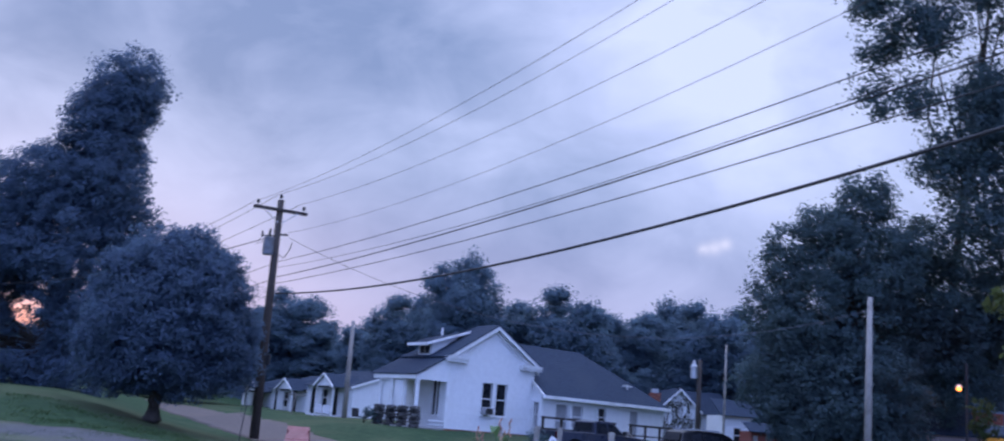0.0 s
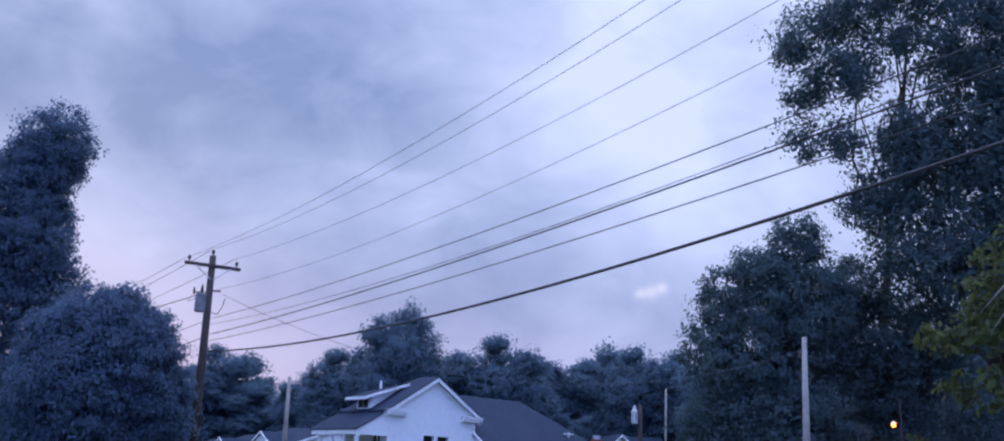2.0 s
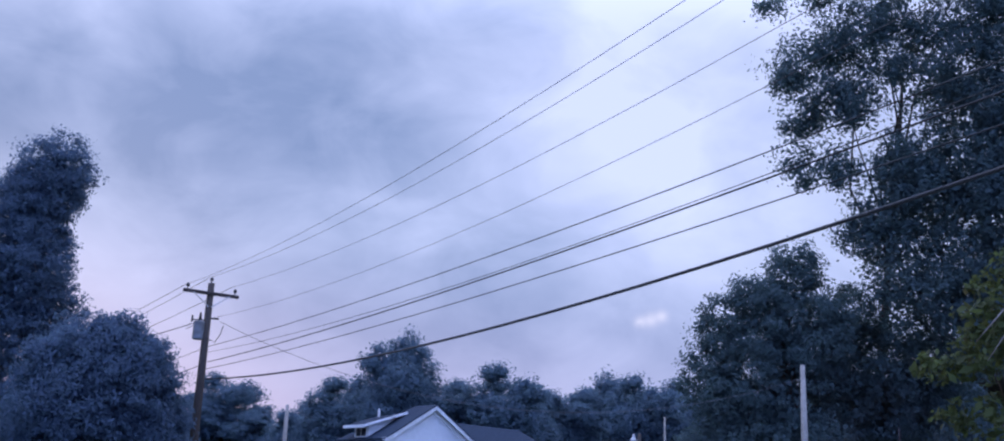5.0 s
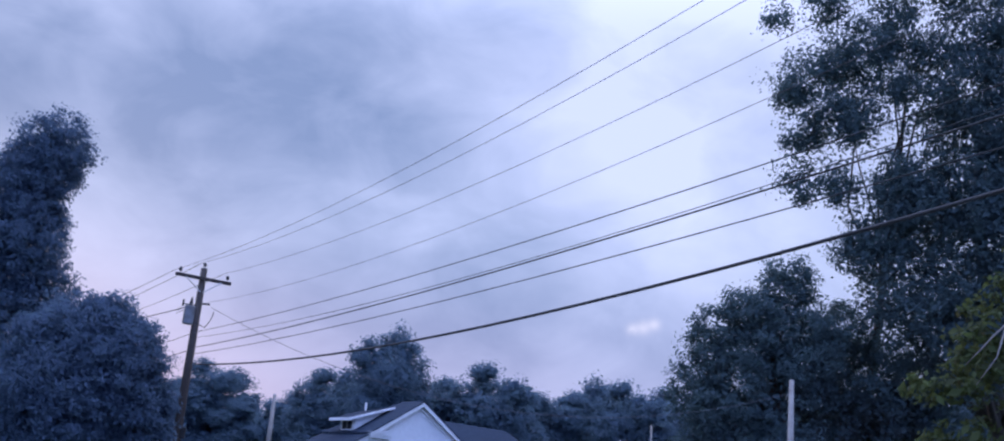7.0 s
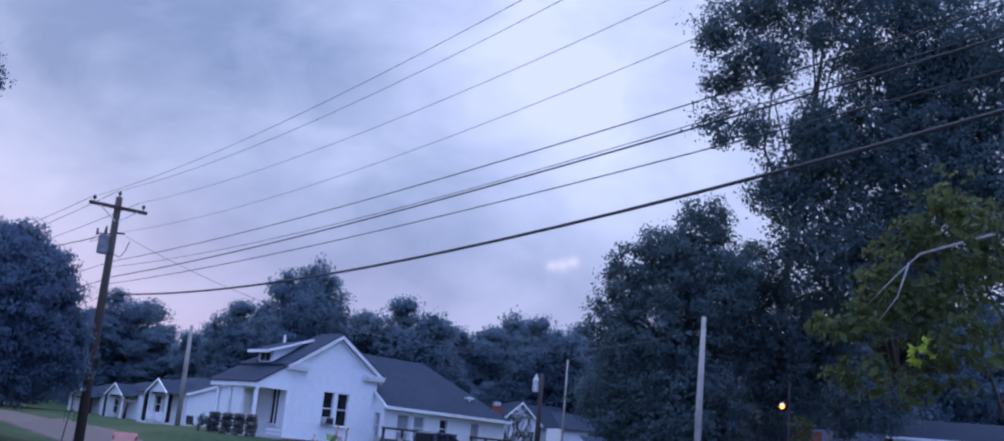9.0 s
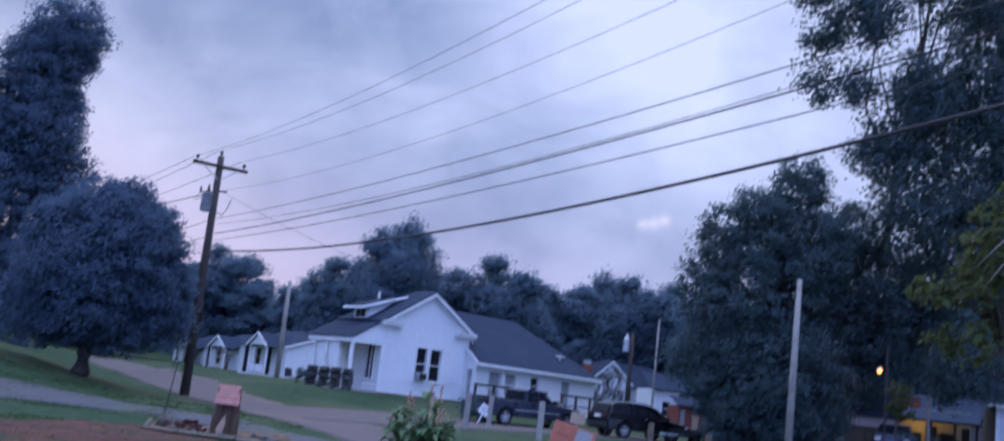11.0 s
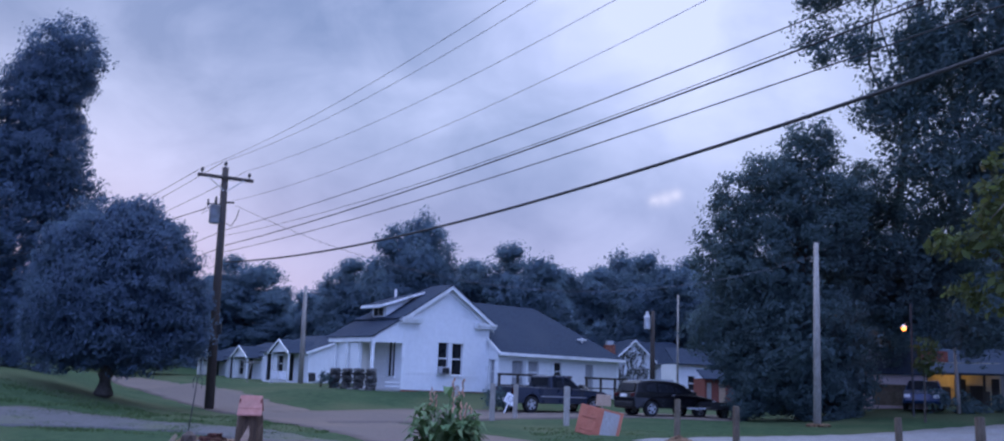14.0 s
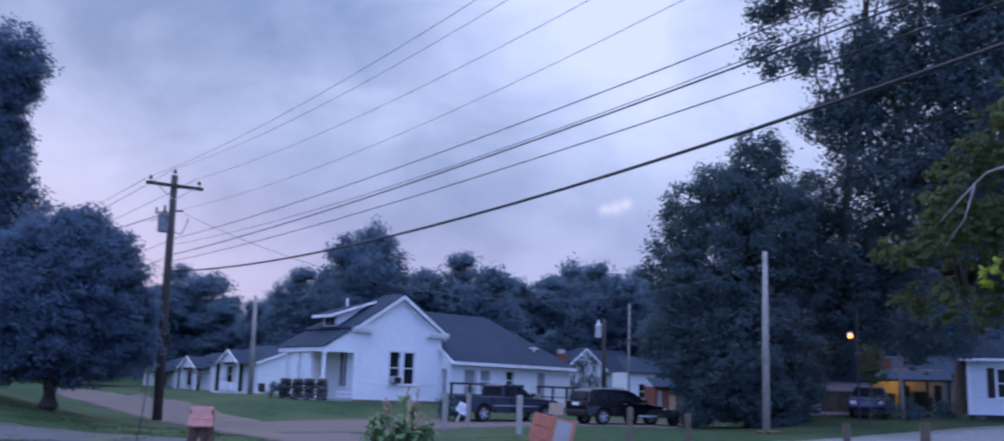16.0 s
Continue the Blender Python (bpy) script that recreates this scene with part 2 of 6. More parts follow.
GREYSIDING = material("pale_vinyl_siding", (0.62, 0.64, 0.67), (0.72, 0.74, 0.77), 3.0, 0.6, 0.05, stain=(0.58, 0.60, 0.62), stain_scale=0.8)
RUSTRED = material("barn_red_paint", (0.16, 0.045, 0.035), (0.25, 0.085, 0.065), 7.0, 0.85, 0.2)
WARMWALL = material("cream_block_wall", (0.50, 0.42, 0.27), (0.62, 0.54, 0.37), 5.0, 0.8, 0.2, stain=(0.42, 0.35, 0.22), stain_scale=1.2)
# far leaves: distance haze is painted into the base colour, paler and bluer than green
LEAF_FAR_HAZED = material("hazed_far_leaf", (0.070, 0.112, 0.155), (0.108, 0.156, 0.200), 0.5, 0.75, 0, vary=0.10, island=True, passing=0.45, spec=0.3)
# pear and tall tree: smoky blue haze put into the leaf colour itself
LEAF_PEAR_HAZED = material("hazed_pear_leaf", (0.062, 0.098, 0.150), (0.094, 0.134, 0.190), 0.5, 0.75, 0, vary=0.10, island=True, passing=0.45, spec=0.3)
LEAF_TALL_HAZED = material("hazed_tall_tree_leaf", (0.062, 0.098, 0.150), (0.094, 0.134, 0.190), 0.5, 0.75, 0, vary=0.10, island=True, passing=0.45, spec=0.3)
# green leaf with a weaker blue haze tint mixed in
LEAF_DARK_HAZED = material("hazed_green_leaf", (0.050, 0.082, 0.094), (0.080, 0.120, 0.130), 0.5, 0.75, 0, vary=0.10, island=True, passing=0.45, spec=0.3)
LEAF_OLIVE = material("olive_green_leaf", (0.040, 0.056, 0.022), (0.088, 0.104, 0.039), 0.6, 0.65, 0, vary=0.35, island=True, passing=0.4, spec=0.2)
LEAF_LIME = material("yellow_green_leaf", (0.24, 0.30, 0.035), (0.36, 0.40, 0.06), 2.0, 0.6, 0, vary=0.3, island=True, passing=0.4)
CANE = material("lily_leaf", (0.055, 0.105, 0.045), (0.125, 0.185, 0.085), 3.0, 0.6, 0, vary=0.35, island=True, passing=0.2, spec=0.2)
BLOOM = material("dried_flower_head", (0.42, 0.19, 0.13), (0.62, 0.36, 0.26), 6.0, 0.8, 0, vary=0.3, island=True)
VINE = material("bare_vine_leaf", (0.09, 0.095, 0.085), (0.17, 0.175, 0.15), 3.0, 0.8, 0, vary=0.4, island=True)
SODIUM = shining("sodium_lamp_glow", (1.0, 0.36, 0.07), 2.4)
LITTER = material("dead_leaf", (0.12, 0.085, 0.055), (0.26, 0.19, 0.125), 4.0, 0.9, 0, vary=0.3, island=True)
CLOD = material("clay_crumb", (0.10, 0.048, 0.034), (0.17, 0.088, 0.062), 4.0, 0.95, 0, vary=0.2, island=True)
BULB = shining("warm_bulb_glow", (1.0, 0.66, 0.22), 10.0)
# ---- the lie of the land ----
HOUSE_X, HOUSE_Y, HOUSE_Z, HOUSE_TURN = -1.75, 51.97, 1.46, radians(38)


def sstep(a, b, v):
    v = min(1.0, max(0.0, (v - a) / (b - a)))
    return v * v * (3 - 2 * v)


def house_local(x, y):
    dx, dy = x - HOUSE_X, y - HOUSE_Y
    c, s = math.cos(HOUSE_TURN), math.sin(HOUSE_TURN)
    return dx * c + dy * s, dy * c - dx * s


def land(x, y, ditch=True):
    """Height of the ground at x, y."""
    d = math.hypot(x, y)
    turn = math.degrees(math.atan2(x, y))
    z = 0.018 * (min(d, 95.0) - 14) if d > 14 else 0.0
    z += 4.2 * sstep(100, 132, d)
    if y > -5:
        u, v = house_local(x, y)
        du, dv = max(-4 - u, 0, u - 12), max(-v, 0, v - 10)
        z += 0.70 * (1 - sstep(0, 6.5, math.hypot(du, dv)))
        z += 0.45 * sstep(56, 78, d) * sstep(4, -3, turn)
        side = (x + 8.66) * -0.941 + (y - 40.1) * -0.339
        z += 1.2 * sstep(0, 8, side) * sstep(30, 43, d)
        z -= 0.22 * (1 - sstep(18, 22.5, d)) * sstep(1, -3, turn) * sstep(7, 13, d)
        if ditch and 14 < d < 24:                                     # the ditch beside the concrete walk
            k = min(1.0, max(0.0, ((x + 1.25) * 1.5 + (y - 20.9) * -4.6) / 23.4))
            off = math.hypot(x + 1.25 - 1.5 * k, y - 20.9 + 4.6 * k)
            z -= 0.34 * math.exp(-(off / 0.30) ** 2)
        z += 0.7 * sstep(40, 56, d) * sstep(17, 24, turn)
    return z
# ---- building tools ----
class Geo:
    """Collects vertices and faces for one mesh; m places what is added."""

    def __init__(self, m=None):
        self.v, self.f, self.m = [], [], m or Matrix()

    def add(self, pts, faces):
        k = len(self.v)
        self.v += [tuple(self.m @ Vector(p)) for p in pts]
        self.f += [tuple(k + i for i in q) for q in faces]
        return self

    def box(self, x0, y0, z0, x1, y1, z1):
        p = [(x, y, z) for z in (z0, z1) for x, y in ((x0, y0), (x1, y0), (x1, y1), (x0, y1))]
        return self.add(p, [(3, 2, 1, 0), (4, 5, 6, 7), (0, 1, 5, 4), (1, 2, 6, 5), (2, 3, 7, 6), (3, 0, 4, 7)])

    def prism(self, outline, y0, y1):
        """An outline in x and z, drawn out from y0 to y1."""
        n = len(outline)
        p = [(x, y0, z) for x, z in outline] + [(x, y1, z) for x, z in outline]
        return self.add(p, [tuple(range(n)), tuple(range(2 * n - 1, n - 1, -1))] + [((i + 1) % n, i, n + i, n + (i + 1) % n) for i in range(n)])

    def slab(self, quad, thick):
        """A plate on four corners, thick downwards."""
        p = list(quad) + [(x, y, z - thick) for x, y, z in quad]
        return self.add(p, [(0, 1, 2, 3), (7, 6, 5, 4), (1, 0, 4, 5), (2, 1, 5, 6), (3, 2, 6, 7), (0, 3, 7, 4)])

    def tube(self, path, radii, n=8, caps=True):
        path = [Vector(p) for p in path]
        if isinstance(radii, (int, float)):
            radii = [radii] * len(path)
        pts, faces = [], []
        for i, p in enumerate(path):
            way = (path[min(i + 1, len(path) - 1)] - path[max(i - 1, 0)]).normalized()
            side = way.cross(Vector((0, 0, 1)))
            side = side.normalized() if side.length > 1e-3 else Vector((1, 0, 0))
            other = way.cross(side)
            pts += [p + radii[i] * (math.cos(a) * side + math.sin(a) * other) for a in (2 * math.pi * j / n for j in range(n))]
        for i in range(len(path) - 1):
            faces += [(i * n + j, i * n + (j + 1) % n, (i + 1) * n + (j + 1) % n, (i + 1) * n + j) for j in range(n)]
        if caps:
            faces += [tuple(range(n - 1, -1, -1)), tuple(range((len(path) - 1) * n, len(path) * n))]
        return self.add(pts, faces)

    def blob(self, c, r, bumps=0.25, seed=0):
        """A rough stone."""
        bm = bmesh.new()
        bmesh.ops.create_icosphere(bm, subdivisions=1, radius=1)
        pts = []
        for q in bm.verts:
            k = 1 + bumps * noise.noise(q.co * 1.7 + Vector((seed * 3.1, seed, 0)))
            pts.append((c[0] + q.co.x * r[0] * k, c[1] + q.co.y * r[1] * k, c[2] + q.co.z * r[2] * k))
        faces = [tuple(q.index for q in f.verts) for f in bm.faces]
        bm.free()
        return self.add(pts, faces)


def part(name, geo, mat, parent=None, label="", bevel=0.0, smooth=False):
    me = bpy.data.meshes.new(name)
    me.from_pydata(geo.v, [], geo.f)
    if bevel:
        bm = bmesh.new()
        bm.from_mesh(me)
        bmesh.ops.remove_doubles(bm, verts=bm.verts, dist=1e-5)
        bmesh.ops.bevel(bm, geom=bm.edges[:], offset=bevel, segments=1, affect="EDGES", clamp_overlap=True)
        bm.to_mesh(me)
        bm.free()
    me.materials.append(mat)
    if smooth:
        me.polygons.foreach_set("use_smooth", [True] * len(me.polygons))
    ob = new(name, me)
    if parent:
        ob.parent = parent
    return tagged(ob, label)


def thing(name, m, label, category, group="", kind=""):
    ob = new(name)
    ob.matrix_basis = m
    ob.empty_display_size = 0.2
    return tagged(ob, label, category, group, kind)


def at(x, y, turn=0.0, lift=0.0):
    """A pose on the ground."""
    return pose(x, y, land(x, y) + lift, 0, 0, turn)


def along(line, n):
    """n + 1 points at even steps along a line of points."""
    pts = [Vector((*p[:2], 0)) for p in line]
    runs = [0.0]
    for a, b in zip(pts, pts[1:]):
        runs.append(runs[-1] + (b - a).length)
    out = []
    for i in range(n + 1):
        s, k = runs[-1] * i / n, 0
        while k < len(pts) - 2 and runs[k + 1] < s:
            k += 1
        out.append(pts[k].lerp(pts[k + 1], (s - runs[k]) / max(1e-6, runs[k + 1] - runs[k])))
    return out


def strip(name, left, right, mat, lift, label, category, rag=0.0, n=60, across=6, depth=0.25):
    """A layer between two edges that follows the ground, with ragged edges and sides that go down into it."""
    g = Geo()
    rows = []
    for i, (a, b) in enumerate(zip(along(left, n), along(right, n))):
        way = (b - a).normalized() if (b - a).length > 1e-4 else Vector((1, 0, 0))
        a = a + way * rag * noise.noise(a * 1.9 + Vector((0, 0, 4.2))) + way * rag * 0.5 * noise.noise(a * 6.1)
        b = b + way * rag * noise.noise(b * 1.9 + Vector((0, 0, 9.2))) + way * rag * 0.5 * noise.noise(b * 6.1)
        row = []
        for j in range(across + 1):
            p = a.lerp(b, j / across)
            row.append((p.x, p.y, land(p.x, p.y, False) + lift + 0.012 * noise.noise(p * 1.3)))
        rows.append([(*row[0][:2], row[0][2] - depth)] + row + [(*row[-1][:2], row[-1][2] - depth)])
    w = across + 3
    g.add([p for r in rows for p in r], [(i * w + j, i * w + j + 1, (i + 1) * w + j + 1, (i + 1) * w + j) for i in range(n) for j in range(w - 1)])
    EDGES[name] = [(p[0], p[1]) for p in left] + [(p[0], p[1]) for p in reversed(right)]
    ob = part(name, g, mat, None, "", smooth=True)
    return tagged(ob, label, category, kind="structure")


def leaf_mesh(name, centres, sizes, mat, parent, droop=0.4, long=1.7, seed=1, label="", out=None):
    """Folded leaves at the given places, as one mesh; out: the way that each one faces, more or less."""
    rng = np.random.default_rng(seed)
    n = len(centres)
    c = rng.normal(size=(n, 3))
    c /= np.linalg.norm(c, axis=1)[:, None]
    if out is not None:
        c = c * 0.8 + out
        c /= np.linalg.norm(c, axis=1)[:, None]
    a = rng.normal(size=(n, 3))
    a[:, 2] -= droop
    a -= c * np.sum(a * c, axis=1)[:, None]
    a /= np.linalg.norm(a, axis=1)[:, None]
    b = np.cross(c, a)
    s = np.asarray(sizes)[:, None]
    v = np.empty((n, 4, 3))
    v[:, 0] = centres - a * s * long * 0.5
    v[:, 1] = centres + b * s * 0.42 + c * s * 0.12
    v[:, 2] = centres + a * s * long * 0.5
    v[:, 3] = centres - b * s * 0.42 + c * s * 0.12
    me = bpy.data.meshes.new(name)
    me.vertices.add(4 * n)
    me.vertices.foreach_set("co", v.astype(np.float32).ravel())
    me.loops.add(6 * n)
    k = np.arange(n)[:, None] * 4
    me.loops.foreach_set("vertex_index", (k + np.array([[0, 1, 2, 0, 2, 3]])).astype(np.int32).ravel())
    me.polygons.add(2 * n)
    me.polygons.foreach_set("loop_start", np.arange(0, 6 * n, 3, dtype=np.int32))
    me.update(calc_edges=True)
    me.materials.append(mat)
    ob = new(name, me)
    ob.parent = parent
    return tagged(ob, label, kind="stuff")


def clumps(lobes, per_area, spread, leaves, seed, fill=0.35, lump=0.3):
    """Leaf places in clumps over and inside rounded lobes (x, y, z, r): uneven outline, gaps between the clumps."""
    rng = np.random.default_rng(seed)
    out, faces = [], []
    for x, y, z, r in lobes:
        m = max(4, int(per_area * 4 * math.pi * r * r))
        way = rng.normal(size=(m, 3))
        way /= np.linalg.norm(way, axis=1)[:, None]
        reach = r * np.where(rng.random(m) < fill, rng.random(m) ** 0.5 * 0.8, 0.82 + 0.18 * rng.random(m))
        bump = np.array([noise.noise(Vector(w) * 2.3 + Vector((x, y, z))) for w in way])
        mid = np.array([x, y, z]) + way * (reach * (1 + lump * bump))[:, None]
        k = rng.integers(int(leaves * 0.5), int(leaves * 1.5) + 1, m)
        rep = np.repeat(mid, k, axis=0)
        sp = np.repeat(spread * (0.6 + 0.8 * rng.random(m)), k)[:, None]
        ball = rng.normal(size=rep.shape)
        ball *= (rng.random(len(rep)) ** 0.6 / np.linalg.norm(ball, axis=1))[:, None]
        out.append(rep + ball * sp * np.array([1, 1, 0.75]))
        face = ball * 0.9 + np.repeat(way, k, axis=0) * 0.7 + np.array([0, 0, 0.35])
        faces.append(face / np.linalg.norm(face, axis=1)[:, None])
    return np.concatenate(out), np.concatenate(faces)


def inner(lobes, per_area, seed):
    """Places for the larger, shaded leaf sprays inside a crown."""
    rng = np.random.default_rng(seed + 100)
    out, faces = [], []
    for x, y, z, r in lobes:
        m = max(4, int(per_area * 4 * math.pi * r * r))
        way = rng.normal(size=(m, 3))
        way *= (r * 0.86 * rng.random(m) ** 0.4 / np.linalg.norm(way, axis=1))[:, None]
        out.append(np.array([x, y, z]) + way)
        faces.append(way / np.linalg.norm(way, axis=1)[:, None])
    return np.concatenate(out), np.concatenate(faces)


def limbs(base, top, r, targets, seed=1, wobble=0.25):
    """A tapered trunk and limbs that run from it to the lobes."""
    rng = random.Random(seed)
    g = Geo()
    base, top = Vector(base), Vector(top)
    line = [base.lerp(top, k / 7) + Vector((rng.uniform(-1, 1), rng.uniform(-1, 1), 0)) * wobble * (0 < k < 7) * r for k in range(8)]
    g.tube([base - Vector((0, 0, 0.4)), base + Vector((0, 0, 0.12))] + line[1:], [r * 1.6, r * 1.25] + [r * (1 - 0.75 * k / 7) for k in range(1, 8)], 10)
    for t in targets:
        if t[3] < 1.3 and len(targets) > 8:
            continue
        t = Vector(t[:3])
        k = min(6, max(1, int(7 * (t.z - base.z) / max(0.1, top.z - base.z) * 0.65)))
        s = line[k]
        mids = [s.lerp(t, q) + Vector((rng.uniform(-1, 1), rng.uniform(-1, 1), rng.uniform(0, 1))) * 0.08 * (t - s).length for q in (0.33, 0.66)]
        q = r * (0.5 - 0.05 * k)
        g.tube([s, *mids, t], [q, q * 0.7, q * 0.4, q * 0.12], 6)
    return g
# ---- ground, road, drives ----
EDGES = {"planter": [(-5.75, 23.55), (-2.3, 22.75), (-2.9, 25.8), (-6.25, 26.2)]}


def sheet():
    """One sheet of ground to the horizon: fine near by, wide rings far out."""
    g = Geo()
    rings = [0.0] + [2.0 * k for k in range(1, 6)] + [11 + 0.33 * k for k in range(51)] + [28 + 0.75 * k for k in range(60)] + [74, 80, 88, 95, 103, 110, 118, 126, 135, 140, 200, 350, 700, 1500, 3500]
    n = 480
    pts = [(0, 0, land(0, 0))]
    for r in rings[1:]:
        for j in range(n):
            a = 2 * math.pi * j / n
            x, y = r * math.sin(a), r * math.cos(a)
            pts.append((x, y, land(x, y) + (0.045 * noise.noise(Vector((x * 0.7, y * 0.7, 0))) + 0.02 * noise.noise(Vector((x * 2.3, y * 2.3, 3))) if 12 < r < 90 else 0)))
    faces = [(0, 1 + (j + 1) % n, 1 + j) for j in range(n)]
    for i in range(len(rings) - 2):
        o = 1 + i * n
        faces += [(o + j, o + (j + 1) % n, o + n + (j + 1) % n, o + n + j) for j in range(n)]
    g.add(pts, faces)
    return tagged(part("ground", g, GRASS, smooth=True), "mown green grass ground with worn dry patches", "ground", kind="structure")


sheet()
strip("road", [(-21.5, 68.0), (-17.5, 59.6), (-14.6, 53.8), (-11.5, 47.5), (-8.7, 40.8), (-6.7, 37.0), (-5.2, 34.4), (-3.9, 32.5), (-2.7, 30.3), (-1.7, 27.5), (-0.3, 24.8), (0.9, 23.1), (2.0, 21.3), (3.0, 19.2), (4.0, 17.9), (4.8, 16.9), (5.3, 15.7), (9, 9.5), (16, 0)],
      [(-20.0, 72.0), (-16.3, 67.1), (-12.1, 55.3), (-10.5, 52.7), (-9.1, 50.1), (-6.9, 45.6), (-5.3, 43.7), (-3.3, 39.2), (-1.3, 36.3), (0.1, 33.2), (1.2, 31.8), (2.8, 29.1), (4.2, 26.3), (5.5, 25.0), (6.7, 23.7), (7.6, 21.5), (9.6, 19.2), (12, 15.8), (22, 3)],
      ROAD, 0.03, "worn grey asphalt road with dusty edges", "road", rag=0.35, n=130, across=8)
strip("house_drive", [(-6.4, 41.2), (-4.6, 43.0), (-1.9, 45.2), (0.4, 46.9), (3, 48.8), (8, 51.5), (14, 51.5)], [(-3.4, 34.6), (-0.6, 36.6), (2.4, 40.6), (5.2, 43.6), (9, 46.2), (14, 46.5)],
      ROAD, 0.035, "dusty grey drive up to the white house", "driveway", rag=0.3, n=40)
strip("gravel_drive", [(5.8, 30.8), (7.0, 32.2), (13.2, 35.9), (17.2, 38.8), (20.0, 40.4), (24, 42.0), (32, 45)], [(6.3, 29.2), (7.0, 28.4), (10.4, 28.0), (12.9, 28.8), (14.6, 29.4), (19, 30.6), (28, 34)],
      GRAVEL, 0.03, "pale gravel drive beside the road", "driveway", rag=0.35, n=60)
strip("side_drive", [(-26, 32.4), (-18, 32.2), (-13.3, 31.6), (-11.8, 32.5), (-9.8, 32.4), (-8.4, 31.7), (-7.1, 31.6), (-5.6, 30.9), (-4.6, 30.2), (-3.2, 27.8), (-2.0, 26.2), (-0.9, 25.0)],
      [(-26, 28.4), (-18, 28.8), (-11.7, 27.9), (-10.4, 28.7), (-8.6, 28.6), (-6.8, 28.2), (-5.3, 27.1), (-3.9, 25.9), (-2.5, 24.0), (-1.4, 22.7), (-0.6, 22.3)],
      TARMAC, 0.03, "old tarmac drive half grown over with grass", "driveway", rag=0.5, n=60)
strip("clay_bank", [(-14, 20), (-9.1, 21.7), (-7.9, 21.9), (-7.7, 23.2), (-7.3, 24.3), (-5.9, 24.6), (-5.2, 23.4), (-3.8, 22.6), (-2.7, 21.6), (-2.2, 21.2), (-1.8, 20.7)],
      [(-13, 17), (-7.4, 17.7), (-6.5, 18.1), (-6.1, 18.4), (-4.9, 18.2), (-4.5, 18.7), (-3.6, 18.5), (-2.8, 18.8), (-2.3, 19.4), (-2.0, 20.0), (-1.8, 20.4)],
      CLAY, 0.03, "bare red clay bank with sparse grass", "bank", rag=0.9, n=70)
strip("concrete_apron", [(-0.8, 23.9), (-0.1, 21.9), (0.4, 20.1), (0.7, 18.4), (1.1, 17.5), (1.9, 16.8), (2.5, 16.1), (3.1, 15.1), (5, 11.5)],
      [(-1.5, 22.3), (-0.9, 21.2), (-0.6, 20.3), (0.0, 18.0), (0.6, 17.2), (1.1, 16.9), (1.7, 16.3), (2.2, 15.1), (4, 11)],
      CONCRETE, 0.035, "stained concrete walk with a broken edge", "walk", rag=0.08, n=50)
strip("litter_patch", [(2.3, 17.5), (3.0, 18.4), (3.9, 17.6), (4.5, 16.6), (5.0, 15.6)],
      [(2.0, 16.8), (2.5, 16.2), (2.9, 15.5), (3.2, 15.0), (3.7, 14.9)],
      STRAW, 0.02, "bare earth with dry leaf litter beside the walk", "litter", rag=0.6, n=30)
strip("mulch_patch", [(-0.3, 17.4), (0.7, 16.6), (1.6, 15.7), (2.2, 14.9)], [(-0.4, 15.6), (0.4, 14.9), (1.2, 14.3), (1.9, 13.6)],
      STRAW, 0.02, "dry leaf litter on the lawn", "litter", rag=0.5, n=30)
strip("roadside_litter", [(6.1, 27.0), (7.4, 26.8), (8.5, 25.0), (10.2, 23.4), (13, 22)], [(5.7, 25.6), (6.9, 23.9), (8.2, 21.9), (9.7, 20.2), (12.5, 17)],
      STRAW, 0.02, "dry litter and bare earth along the road", "litter", rag=0.6, n=40)


def inside(x, y, edge):
    """Which of the points lie within a closed outline."""
    hit = np.zeros(len(x), bool)
    for (ax, ay), (bx, by) in zip(edge, edge[1:] + edge[:1]):
        if ay != by:
            hit ^= ((ay > y) != (by > y)) & (x < (bx - ax) * (y - ay) / (by - ay) + ax)
    return hit


def scatter(count, box, seed, keep=(), shun=()):
    """Random places in a box (x0, y0, x1, y1), inside the outlines named in keep and outside those in shun."""
    rng = np.random.default_rng(seed)
    x, y = rng.uniform(box[0], box[2], count), rng.uniform(box[1], box[3], count)
    ok = np.ones(count, bool)
    for k in shun:
        ok &= ~inside(x, y, EDGES[k])
    if keep:
        ok &= np.any([inside(x, y, EDGES[k]) for k in keep], axis=0)
    return x[ok], y[ok], rng


def blades(name, places, height, label, mat=BLADE, patch=0.35):
    """Grass blades, in uneven patches."""
    x, y, rng = places
    g = Geo()
    pts, faces = [], []
    for px, py in zip(x, y):
        q = noise.noise(Vector((px * 0.8, py * 0.8, 7.0)))
        if q < patch - 0.45 and rng.random() < 0.75:
            continue
        h = height * rng.uniform(0.4, 1.1) * (1 + 0.7 * q)
        t, w = rng.uniform(0, 6.3), 0.012 + 0.012 * rng.random()
        lx, ly = rng.normal(0, 0.5, 2) * h
        z = land(px, py) - 0.01
        c, s = w * math.cos(t), w * math.sin(t)
        k = len(pts)
        pts += [(px - c, py - s, z), (px + c, py + s, z), (px + lx, py + ly, z + h)]
        faces.append((k, k + 1, k + 2))
    g.v, g.f = pts, faces
    return tagged(part(name, g, mat), label, "grass", kind="stuff")


